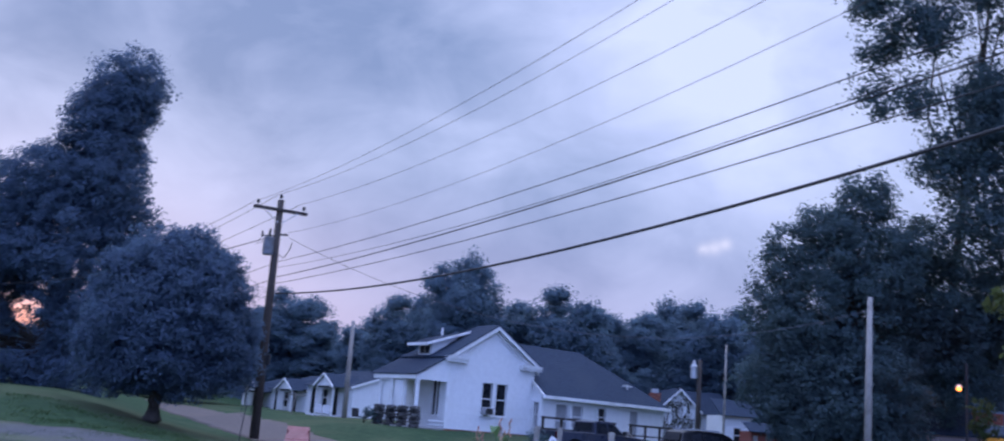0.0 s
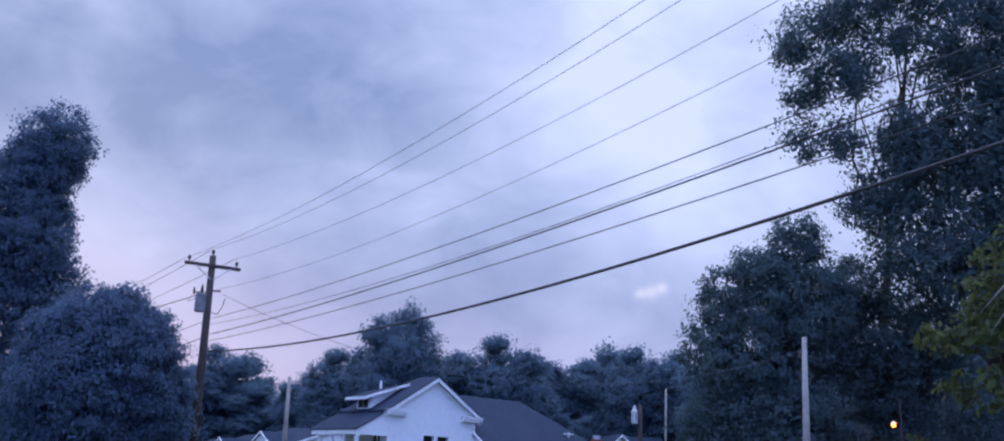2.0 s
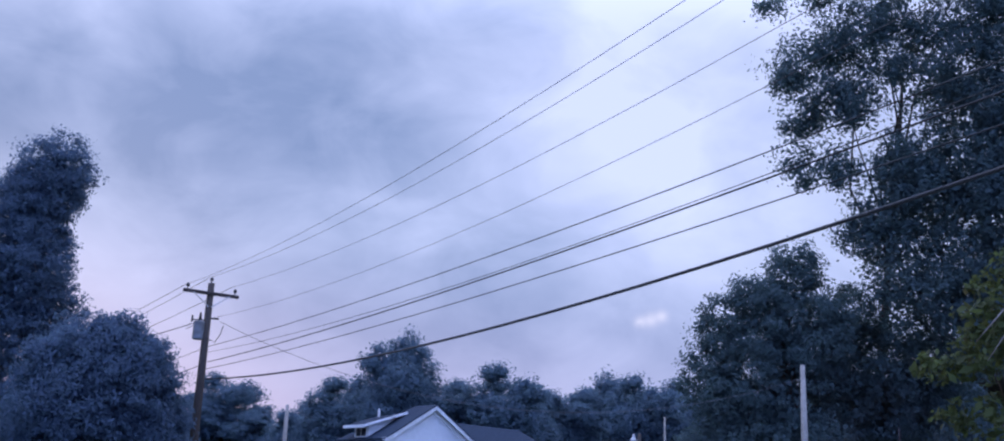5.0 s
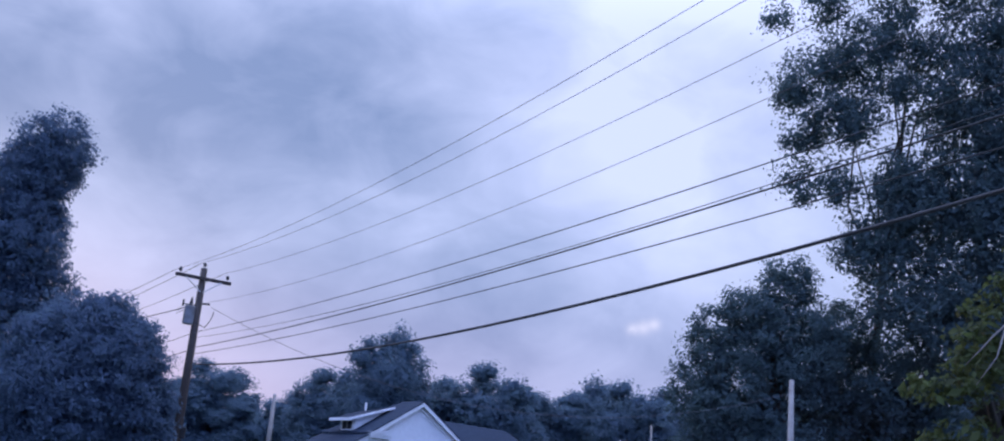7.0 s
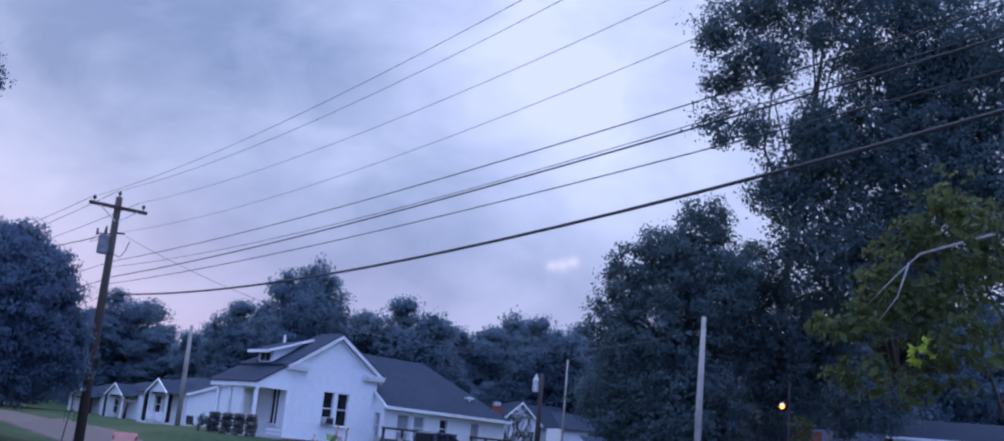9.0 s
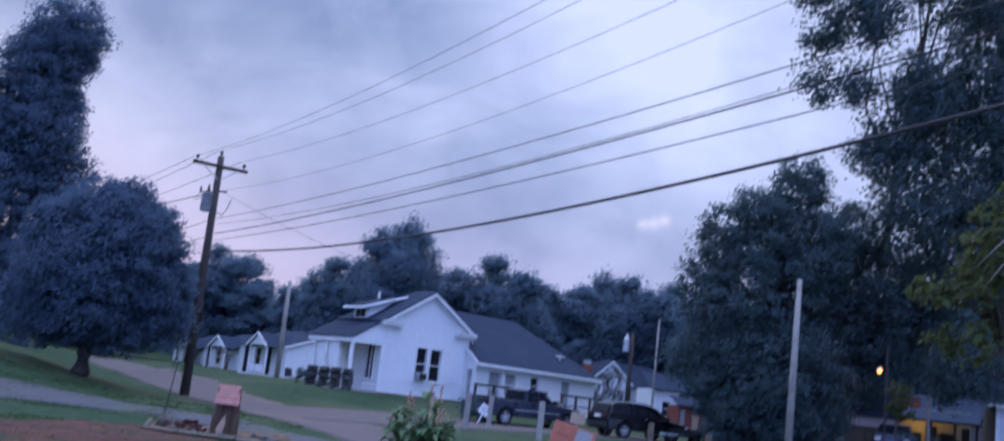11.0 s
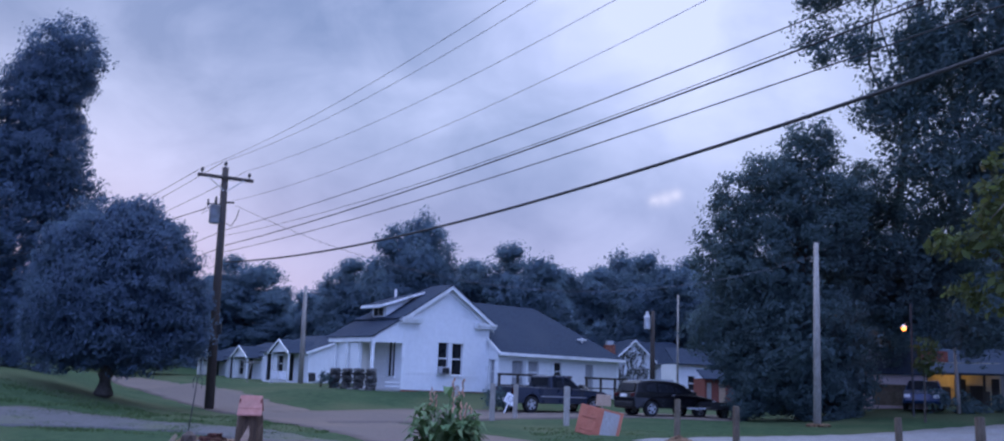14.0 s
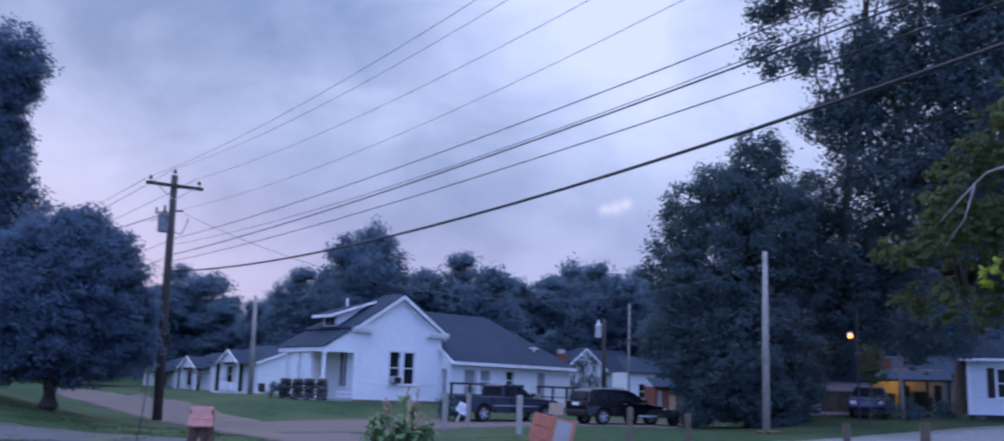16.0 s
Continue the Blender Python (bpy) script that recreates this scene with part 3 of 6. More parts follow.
def litter(name, places, size, mat, label, category, lift=0.03):
    """Dead leaves and bits lying flat."""
    x, y, rng = places
    g = Geo()
    for px, py in zip(x, y):
        a, r = rng.uniform(0, 6.3), size * rng.uniform(0.5, 1.4)
        z = land(px, py) + lift
        ring = [(px + r * math.cos(a + k * 1.57) * (1 if k % 2 else 0.6), py + r * math.sin(a + k * 1.57) * (1 if k % 2 else 0.6), z + rng.uniform(-0.004, 0.012)) for k in range(4)]
        k = len(g.v)
        g.v += ring
        g.f.append((k, k + 1, k + 2, k + 3))
    return tagged(part(name, g, mat), label, category, kind="stuff")


HARDS = ("road", "side_drive", "clay_bank", "concrete_apron", "litter_patch", "mulch_patch", "gravel_drive", "house_drive", "roadside_litter")
blades("lawn_grass", scatter(60000, (-11, 12.5, 8, 24), 3, (), HARDS), 0.055, "short uneven lawn grass")
blades("bank_grass", scatter(26000, (-12, 16.0, -1, 20.5), 4, (), ("clay_bank",) + HARDS[3:]), 0.095, "rough green grass below the clay bank", patch=0.1)
blades("clay_weeds", scatter(2500, (-13, 16, -0.5, 24), 5, ("clay_bank",)), 0.10, "sparse weeds on the clay bank", patch=0.55)
blades("drive_weeds", scatter(30000, (-20, 27, -3, 37), 6, (), ("road", "planter")), 0.07, "grass growing over the old drive", patch=0.45)
blades("verge_grass", scatter(16000, (3, 17, 15, 36), 7, (), ("road", "gravel_drive", "concrete_apron", "roadside_litter", "litter_patch")), 0.06, "thin grass along the fence posts", patch=0.4)
litter("dead_leaves", scatter(16000, (-1, 13, 14, 28), 8, ("litter_patch", "mulch_patch", "roadside_litter")), 0.03, LITTER, "brown dead leaves on bare earth", "dead leaves")
litter("clay_clods", scatter(6000, (-14, 15, -0.5, 24), 9, ("clay_bank",)), 0.028, CLOD, "loose red clay crumbs on the bank", "clay", 0.036)
# ---- utility pole and its wires ----
PX, PY = -8.76, 41.35
LINE = Vector((math.sin(radians(152)), math.cos(radians(152)), 0))


def utility_pole():
    z0 = land(PX, PY)
    p = thing("utility_pole", pose(PX, PY, z0), "dark tarred wooden utility pole with a crossarm", "utility pole")
    up = 10.05 - z0
    part("pole", Geo().tube([(0.06, 0, -0.6), (0.0, 0, up * 0.5), (-0.03, 0, up)], [0.19, 0.16, 0.125], 14), POLEWOOD, p, smooth=True)
    turn = pose(-0.03, 0, 0, 0, 0, 28)
    part("crossarm", Geo(turn).box(-1.12, -0.19, up - 0.50, 1.12, -0.08, up - 0.37), POLEWOOD, p, bevel=0.012)
    for s in (-1, 1):
        part("brace", Geo(turn).tube([(s * 0.72, -0.2, up - 0.48), (s * 0.06, -0.16, up - 0.98)], 0.022, 5), STEEL, p)
    for x, h in ((-0.95, up - 0.37), (0.95, up - 0.37), (0.0, up)):
        i = part("insulator", Geo(turn).tube([(x, -0.13 if x else 0, h), (x, -0.13 if x else 0, h + 0.09), (x, -0.13 if x else 0, h + 0.10), (x, -0.13 if x else 0, h + 0.2), (x, -0.13 if x else 0, h + 0.24)],
                                              [0.02, 0.02, 0.075, 0.06, 0.03], 10), PLASTIC, p)
    c = up - 1.95
    tank = part("transformer", Geo().tube([(-0.29, -0.12, c - 0.34), (-0.29, -0.12, c - 0.30), (-0.29, -0.12, c + 0.32), (-0.29, -0.12, c + 0.36), (-0.29, -0.12, c + 0.40)],
                                          [0.20, 0.215, 0.215, 0.23, 0.12], 18), CAN, p, "grey steel transformer can", smooth=True)
    part("bushing", Geo().tube([(-0.28, -0.12, c + 0.42), (-0.28, -0.12, c + 0.5), (-0.28, -0.12, c + 0.74)], [0.05, 0.065, 0.03], 8), PLASTIC, tank)
    part("bracket", Geo().box(-0.2, -0.05, c - 0.3, -0.1, 0.05, c + 0.3), STEEL, tank)
    part("cutout", Geo().box(-0.62, -0.14, c + 0.35, -0.56, -0.08, c + 0.62).box(-0.62, -0.12, c + 0.42, -0.05, -0.09, c + 0.46).box(0.05, -0.05, c + 0.5, 0.42, 0.02, c + 0.56), PLASTIC, p)
    part("cable_loop", Geo().tube([(-0.3, -0.12, c - 0.1), (0.1, -0.15, c - 0.3), (0.38, -0.1, c - 0.42), (0.55, -0.05, c - 0.1), (0.62, 0, c + 0.25)], 0.018, 5), CABLE, p)
    part("cable_drop", Geo().tube([(-0.66, -0.1, c + 0.3), (-0.8, -0.1, c + 0.05), (-0.5, -0.1, c + 0.2)], 0.015, 5), CABLE, p)
    part("meter_box", Geo().box(0.12, -0.12, 2.9, 0.30, 0.06, 3.3), PLASTIC, p, bevel=0.01)


def wire(name, start, end, sag, r, label, n=28, mat=CABLE):
    """A wire from start to end, hanging by sag in its middle."""
    a, b = Vector(start), Vector(end)
    g = Geo().tube([a.lerp(b, k / n) - Vector((0, 0, 4 * sag * (k / n) * (1 - k / n))) for k in range(n + 1)], r * 0.82, 6)
    return tagged(part(name, g, mat), label, "wire", group="overhead wires")


utility_pole()
# start x, start y, height at the pole, height at the far end, sag, radius
for x, y, h0, h1, sag, r in ((-9.66, 40.46, 9.73, 11.81, 1.22, 0.011), (-8.85, 41.06, 10.21, 12.34, 1.36, 0.011), (-8.02, 41.53, 9.96, 11.67, 1.21, 0.011),
                             (-8.49, 41.23, 8.66, 10.36, 1.24, 0.010), (-8.66, 41.10, 7.46, 8.08, 0.54, 0.013), (-8.58, 41.11, 7.26, 8.05, 0.80, 0.009),
                             (-8.54, 41.12, 6.88, 7.77, 0.51, 0.019), (-8.64, 41.10, 6.59, 7.22, 0.51, 0.013), (-8.52, 41.13, 6.22, 7.38, 1.16, 0.036)):
    end = Vector((x, y, 0)) + LINE * 46
    wire("power_line" if h0 > 8 else "phone_cable", (x, y, h0), (end.x, end.y, h1), sag, r * (0.72 if h0 > 8 else 1), "thin dark overhead wire" if r < 0.03 else "thick black overhead cable bundle", mat=WIRE if h0 > 8 else CABLE)
for x, y, h, drop, r in ((-9.66, 40.46, 9.73, 1.0, 0.013), (-8.85, 41.06, 10.21, 1.2, 0.013), (-8.02, 41.53, 9.96, 1.0, 0.013), (-8.66, 41.14, 7.46, 0.9, 0.013), (-8.66, 41.14, 6.8, 0.9, 0.016)):
    end = Vector((x, y, 0)) - LINE * 52 + Vector((-6, 0, 0))
    wire("power_line" if h > 8 else "phone_cable", (x, y, h), (end.x, end.y, h - 0.2), drop, r, "thin dark overhead wire going off behind the trees")
wire("service_drop", (-9.1, 41.2, 8.45), (-33, 54, 7.0), 1.2, 0.02, "dark service cable running off to the trees")
wire("service_wire", (-8.25, 41.2, 8.5), (15.42, 41.75, 7.55), 2.35, 0.012, "thin grey service wire to the bleached pole", mat=DROP)
tagged(bpy.data.objects["service_wire"], category="wire")


def plain_pole(name, x, y, top, r, mat, label, lean=(0, 0)):
    z0 = land(x, y)
    p = thing(name, pose(x, y, z0), label, "pole")
    part("pole", Geo().tube([(0, 0, -0.5), (lean[0] * 0.5, lean[1] * 0.5, (top - z0) * 0.5), (lean[0], lean[1], top - z0)], [r * 1.15, r, r * 0.72], 12), mat, p, smooth=True)
    return p


grey = plain_pole("wooden_pole", 15.42, 41.75, 8.1, 0.14, GREYWOOD, "bleached grey wooden pole standing in the grass", (0.05, 0))
g = Geo()
for k in range(14):
    a = k * 2.4
    g.blob((0.35 * math.cos(a) * (0.5 + k / 20), 0.35 * math.sin(a) * (0.5 + k / 20), 0.03), (0.16, 0.16, 0.09), 0.4, k)
part("earth_mound", g, STRAW, grey, "dry earth heaped round the foot")
plain_pole("wooden_pole", -7.55, 59.0, 7.0, 0.13, GREYWOOD, "grey wooden pole beside the lawn", (-0.05, 0))
tp = plain_pole("transformer_pole", 14.4, 69.5, 7.2, 0.16, POLEWOOD, "dark wooden pole with a grey transformer near its top", (0, 0))
h = 6.4 - land(14.4, 69.5)
part("transformer", Geo().tube([(-0.42, -0.2, h - 0.45), (-0.42, -0.2, h + 0.35), (-0.42, -0.2, h + 0.42), (-0.42, -0.2, h + 0.75)], [0.22, 0.22, 0.17, 0.05], 12), STEEL, tp, "pale grey transformer can")
plain_pole("thin_pole", 13.55, 58.4, 7.3, 0.06, GREYWOOD, "thin pale pole in front of the trees")
# ---- the white house ----
def siding(g, x0, x1, z0, z1, holes=(), row=0.155, left=None, right=None, thick=0.14):
    """Lapped boards in the plane y = 0 that face -y, with real openings (x0, z0, x1, z1)."""
    n = max(1, round((z1 - z0) / row))
    cuts = sorted({z0 + (z1 - z0) * k / n for k in range(n + 1)} | {q for h in holes for q in (h[1], h[3]) if z0 < q < z1})
    for a, b in zip(cuts, cuts[1:]):
        if b - a < 1e-4:
            continue
        la, lb = (left(a), left(b)) if left else (x0, x0)
        ra, rb = (right(a), right(b)) if right else (x1, x1)
        runs = [(la, lb, ra, rb)]
        for hx0, hz0, hx1, hz1 in holes:
            if hz0 < (a + b) / 2 < hz1:
                cut = []
                for p, q, r, s in runs:
                    if hx0 >= r or hx1 <= p:
                        cut.append((p, q, r, s))
                    else:
                        cut += [(p, q, hx0, hx0)] * (hx0 > p) + [(hx1, hx1, r, s)] * (hx1 < r)
                runs = cut
        for p, q, r, s in runs:
            g.add([(p, -0.028, a), (r, -0.028, a), (s, -0.004, b), (q, -0.004, b), (p, thick, a), (r, thick, a), (s, thick, b), (q, thick, b)],
                  [(0, 1, 2, 3), (5, 4, 7, 6), (1, 0, 4, 5), (3, 2, 6, 7), (4, 0, 3, 7), (1, 5, 6, 2)])
    return g


def window(parent, m, x0, z0, x1, z1, sashes=2, pane=GLASS, casing=0.09, name="window", lower=None):
    """A sash window in an opening: casing, sill, sash bars and panes set back."""
    w = part(name, Geo(m).box(x0 - casing, -0.05, z0 - casing * 0.4, x0, 0.06, z1 + casing).box(x1, -0.05, z0 - casing * 0.4, x1 + casing, 0.06, z1 + casing)
             .box(x0, -0.05, z1, x1, 0.06, z1 + casing), TRIM, parent, "white painted casing round dark glass")
    part("sill", Geo(m).box(x0 - casing - 0.03, -0.09, z0 - casing * 0.4 - 0.05, x1 + casing + 0.03, 0.04, z0 - casing * 0.4 + 0.01), TRIM, w)
    for k in range(sashes):
        a, b = z0 + (z1 - z0) * k / sashes, z0 + (z1 - z0) * (k + 1) / sashes
        y = 0.03 + 0.025 * k
        part("sash", Geo(m).box(x0, y, a, x0 + 0.022, y + 0.03, b).box(x1 - 0.022, y, a, x1, y + 0.03, b).box(x0 + 0.022, y, a, x1 - 0.022, y + 0.03, a + 0.025).box(x0 + 0.022, y, b - 0.022, x1 - 0.022, y + 0.03, b), TRIM, w)
        part("pane", Geo(m).box(x0 + 0.015, y + 0.032, a + 0.015, x1 - 0.015, y + 0.04, b - 0.015), (lower if lower and k == 0 else pane), w)
    return w


def shingled(g, a, b, c, d, rows, thick=0.06):
    """A roof slope in courses: a to b along the eave, d to c along the ridge."""
    a, b, c, d = (Vector(p) for p in (a, b, c, d))
    for k in range(rows):
        p, q, r, s = a.lerp(d, k / rows), b.lerp(c, k / rows), b.lerp(c, (k + 1.15) / rows if k < rows - 1 else 1), a.lerp(d, (k + 1.15) / rows if k < rows - 1 else 1)
        up = Vector((0, 0, 0.010))
        g.slab([tuple(p + up), tuple(q + up), tuple(r), tuple(s)], thick)
    return g


def white_house():
    W, EAVE, PEAK, LONG = 5.6, 3.66, 5.36, 3.8
    h = thing("white_house", pose(HOUSE_X, HOUSE_Y, HOUSE_Z, 0, 0, 38), "old white clapboard house with dark shingle roofs and a side porch", "house")
    slope = (PEAK - EAVE) / (W / 2)
    # gable wall
    holes = [(2.22, 0.82, 2.88, 2.44), (3.13, 0.82, 3.83, 2.44)]
    g = siding(Geo(), 0, W, 0.0, EAVE, holes)
    siding(g, 0, W, EAVE, PEAK - 0.12, (), left=lambda z: (z - EAVE) / slope, right=lambda z: W - (z - EAVE) / slope)
    part("gable_wall", g, PAINT, h, "white lapped clapboard")
    for i, q in enumerate(holes):
        w = window(h, Matrix(), *q, lower=None, casing=0.07)
    ac = part("window_air_conditioner", Geo().box(2.27, -0.34, 0.84, 2.79, 0.0, 1.20), STEEL, h, "grey window air conditioner", bevel=0.02)
    part("grille", Geo().box(2.31, -0.352, 0.88, 2.75, -0.342, 1.16), PLASTIC, ac)
    # corner boards, rake boards, eave returns, frieze
    for x in (-0.03, W - 0.12):
        part("corner_board", Geo().box(x, -0.035, 0, x + 0.15, 0.15, EAVE), TRIM, h)
    for s in (0, 1):
        f = (lambda x: W - x) if s else (lambda x: x)
        a, b = (f(-0.28), EAVE - 0.28 * slope), (f(W / 2), PEAK)
        g = Geo()
        for off, drop, d in ((0.0, 0.20, -0.30), (0.20, 0.16, -0.10)):
            o = [(a[0], a[1] - off), (b[0], b[1] - off), (b[0], b[1] - off - drop), (a[0], a[1] - off - drop)]
            g.prism(o if not s else o[::-1], d, d + (0.06 if off == 0 else 0.08))
        part("rake_board", g, TRIM, h, "white moulded rake board")
        x0, x1 = (-0.30, 1.0) if not s else (W - 1.0, W + 0.30)
        part("eave_return", Geo().box(x0, -0.32, EAVE - 0.25, x1, 0.0, EAVE - 0.17).box(x0 + 0.06 * (not s), -0.27, EAVE - 0.37, x1 - 0.06 * s, 0.0, EAVE - 0.25).box(x0, -0.34, EAVE - 0.17, x1, 0.0, EAVE - 0.11), TRIM, h)
    # side walls, floor block and foundation
    side = Matrix.Translation((0, LONG, 0)) @ pose(0, 0, 0, 0, 0, -90)
    sholes = [(2.62, 0.62, 3.26, 2.45), (1.0, 1.4, 1.4, 2.4), (0.1, 0.1, 0.8, 2.15)]
    part("porch_wall", siding(Geo(side), 0, LONG, 0, EAVE, sholes), PAINT, h)
    for q in sholes[:2]:
        window(h, side, *q, sashes=1, casing=0.05)
    part("mullion", Geo(side).box(2.91, 0.0, 0.62, 2.97, 0.06, 2.45), TRIM, h)
    d = part("door", Geo(side).box(0.1, 0.03, 0.1, 0.8, 0.08, 2.15), TRIM, h, "white panelled porch door", bevel=0.01)
    part("handle", Geo(side).box(0.68, -0.01, 1.05, 0.72, 0.03, 1.12), STEEL, d)
    part("far_wall", Geo().box(W - 0.15, 0.15, 0, W, LONG + 3, EAVE).box(0, LONG - 0.15, 0, W - 0.15, LONG, EAVE), PAINT, h)
    g = Geo()
    for r in range(7):
        for k in range(27):
            x = -0.02 + k * 0.21 + (r % 2) * 0.1
            g.box(x, -0.03 + 0.006 * ((k * 7 + r * 3) % 3), -0.72 + r * 0.1, min(W + 0.02, x + 0.195), 0.1, -0.63 + r * 0.1)
    part("brick_foundation", g, BRICK, h, "red brick foundation")
    part("footing", Geo().box(0.0, 0.0, -0.9, W, LONG, -0.02), BRICK, h)
    # roof
    y0, y1, hip = -0.32, LONG + 0.2, 1.45
    low = EAVE - 0.32 * slope + 0.05
    for s in (0, 1):
        f = (lambda x: W - x) if s else (lambda x: x)
        q = [(f(-0.32), y1, low), (f(-0.32), y0, low), (f(W / 2), y0, PEAK + 0.06), (f(W / 2), hip, PEAK + 0.06)]
        part("roof", shingled(Geo(), *(q if not s else [q[1], q[0], q[3], q[2]]), 16), SHINGLE, h, "dark grey asphalt shingles")
    part("roof", shingled(Geo(), (W + 0.32, y1, low), (-0.32, y1, low), (W / 2, hip, PEAK + 0.06), (W / 2 + 0.01, hip, PEAK + 0.06), 16), SHINGLE, h, "dark grey asphalt shingles")
    # porch
    D, PE, JOIN = 1.75, 2.50, 3.47
    q = [(-D - 0.2, y1, PE + 0.02), (-D - 0.2, -0.12, PE + 0.02), (-0.2, -0.12, JOIN), (-0.2, y1, JOIN)]
    part("porch_roof", shingled(Geo(), *q, 10), SHINGLE, h, "dark grey asphalt shingles")
    part("fascia", Geo().box(-D - 0.16, -0.02, PE - 0.24, -D - 0.04, LONG, PE - 0.03), TRIM, h)
    part("end_board", Geo().prism([(-D - 0.04, PE - 0.24), (0, PE - 0.24), (0, JOIN - 0.05), (-0.2, JOIN - 0.08), (-D - 0.04, PE - 0.03)], -0.04, 0.05), PAINT, h, "white boarded end of the porch roof")
    part("porch_ceiling", Geo().box(-D - 0.04, 0.05, PE - 0.20, -0.01, LONG, PE - 0.16), PAINT, h)
    part("porch_floor", Geo().box(-D - 0.1, -0.03, -0.12, -0.01, LONG, 0.0), GREYBOARD, h)
    part("porch_beam", Geo().box(-D - 0.06, 0.0, -0.32, -0.05, 0.08, -0.14), PLANK, h)
    part("porch_rail", Geo().box(-0.95, 0.0, 0.12, -0.02, 0.06, 0.17).box(-0.95, 0.0, 0.3, -0.02, 0.06, 0.36), TRIM, h)
    rng = random.Random(4)
    for k in range(4):
        y = 0.06 + k * 1.06
        part("post", Geo().box(-D - 0.06, y - 0.07, 0.95, -D + 0.09, y + 0.08, PE - 0.24).box(-D - 0.09, y - 0.1, PE - 0.34, -D + 0.12, y + 0.11, PE - 0.24), TRIM, h, bevel=0.01)
        g = Geo()
        for r in range(8):
            for i in range(2):
                for j in range(2):
                    g.blob((-D - 0.1 + 0.21 * i + rng.uniform(-0.02, 0.02), y - 0.1 + 0.21 * j + rng.uniform(-0.02, 0.02), -0.3 + 0.165 * r), (0.17, 0.17, 0.12), 0.45, k * 50 + r * 9 + i * 3 + j)
        part("stone_pier", g, STONE, h, "rough stone pier under the porch post")
    # dormer
    zf = 3.50
    part("dormer", Geo().prism([(-0.12, zf), (-0.12, 4.22), (1.75, 4.84), (0.0, EAVE)], 1.4, 2.6), PAINT, h, "white boarded shed dormer")
    dm = Matrix.Translation((-0.13, 2.57, 0)) @ pose(0, 0, 0, 0, 0, -90)
    dw = part("dormer_window", Geo(dm).box(0.12, -0.03, zf + 0.12, 1.08, 0.0, zf + 0.62), TRIM, h)
    for k in range(2):
        part("pane", Geo(dm).box(0.18 + 0.44 * k, -0.045, zf + 0.17, 0.56 + 0.44 * k, -0.035, zf + 0.57), GLASS, dw)
    part("dormer_roof", shingled(Geo(), (-0.6, 2.9, 4.16), (-0.6, 1.1, 4.16), (2.0, 1.1, 5.02), (1.1, 2.9, 4.72), 8), SHINGLE, h)
    part("dormer_fascia", Geo().prism([(-0.62, 4.08), (-0.62, 4.19), (2.0, 5.05), (2.0, 4.93)], 1.04, 1.1).box(-0.66, 1.1, 4.04, -0.6, 2.9, 4.18), TRIM, h)
    part("vent_pipe", Geo().tube([(1.5, 2.9, 4.2), (1.5, 2.9, 5.22)], 0.06, 10), TRIM, h, "white vent pipe")
    # wing along the back, its long wall beside the gable
    m = Matrix.Translation((5.6, -0.81, 0))
    E, R = 2.10, 4.97
    wh = [(0.99, 0.0, 1.85, 1.72), (2.16, 0.55, 2.95, 1.72), (4.1, 0.75, 4.7, 1.72), (6.6, -0.25, 7.25, 1.72), (3.5, -0.25, 3.95, 1.72)]
    part("wing_wall", siding(Geo(m), 0, 9.3, -0.8, E - 0.1, wh), PAINT, h, "white lapped clapboard")
    for q in wh[:3]:
        window(h, m, *q, pane=CURTAIN if q[0] < 2.5 else GLASS, casing=0.07)
    for q, mt in ((wh[3], CURTAIN), (wh[4], TRIM)):
        part("door", Geo(m).box(q[0], 0.05, q[1], q[2], 0.1, q[3]), mt, h, bevel=0.01)
    part("wing_post", Geo(m).box(1.93, -0.12, -0.2, 2.08, 0.0, E - 0.1), TRIM, h)
    sm = m @ Matrix.Translation((0, 0.81, 0)) @ pose(0, 0, 0, 0, 0, -90)
    part("wing_end_wall", siding(Geo(sm), 0.0, 0.81, -0.8, E + 0.05, [(0.22, 0.45, 0.62, 1.72)]), PAINT, h)
    window(h, sm, 0.22, 0.45, 0.62, 1.72, casing=0.05, pane=CURTAIN)
    part("wing_far_wall", Geo(m).box(9.15, 0.15, -0.8, 9.3, 8.0, E - 0.1).box(0.0, 7.85, -0.8, 9.15, 8.0, E - 0.1), PAINT, h)
    for x in (-0.03, 9.2):
        part("wing_corner_board", Geo(m).box(x, -0.06, -0.8, x + 0.13, 0.06, E - 0.1), TRIM, h)
    e = -0.35
    part("wing_roof", shingled(Geo(m), (-0.12, e, E - 0.02), (9.6, e, E - 0.02), (6.2, 4.0, R), (-0.12, 4.0, R), 22), SHINGLE, h, "dark grey asphalt shingles")
    part("wing_roof", shingled(Geo(m), (9.6, e, E - 0.02), (9.6, 8.35, E - 0.02), (6.2, 4.01, R), (6.2, 4.0, R), 22), SHINGLE, h, "dark grey asphalt shingles")
    part("wing_roof", shingled(Geo(m), (9.6, 8.35, E - 0.02), (-0.12, 8.35, E - 0.02), (-0.12, 4.0, R), (6.2, 4.0, R), 22), SHINGLE, h, "dark grey asphalt shingles")
    v = part("roof_vent", Geo(m).tube([(7.3, 1.0, 2.85), (7.3, 1.0, 3.25)], 0.05, 8), TRIM, h, "white roof vent")
    part("cap", Geo(m).box(6.95, 0.94, 3.12, 7.65, 1.06, 3.19), TRIM, v)
    part("wing_fascia", Geo(m).box(-0.12, e - 0.04, E - 0.17, 9.62, e + 0.0, E - 0.01).box(9.6, e, E - 0.17, 9.64, 8.35, E - 0.01), TRIM, h)
    part("wing_rake", Geo(m @ pose(-0.16, 0, 0, 0, 0, 90)).prism([(e, E - 0.17), (0.9, E + 0.72), (0.9, E + 0.88), (e, E - 0.01)], -0.05, 0.0), TRIM, h)
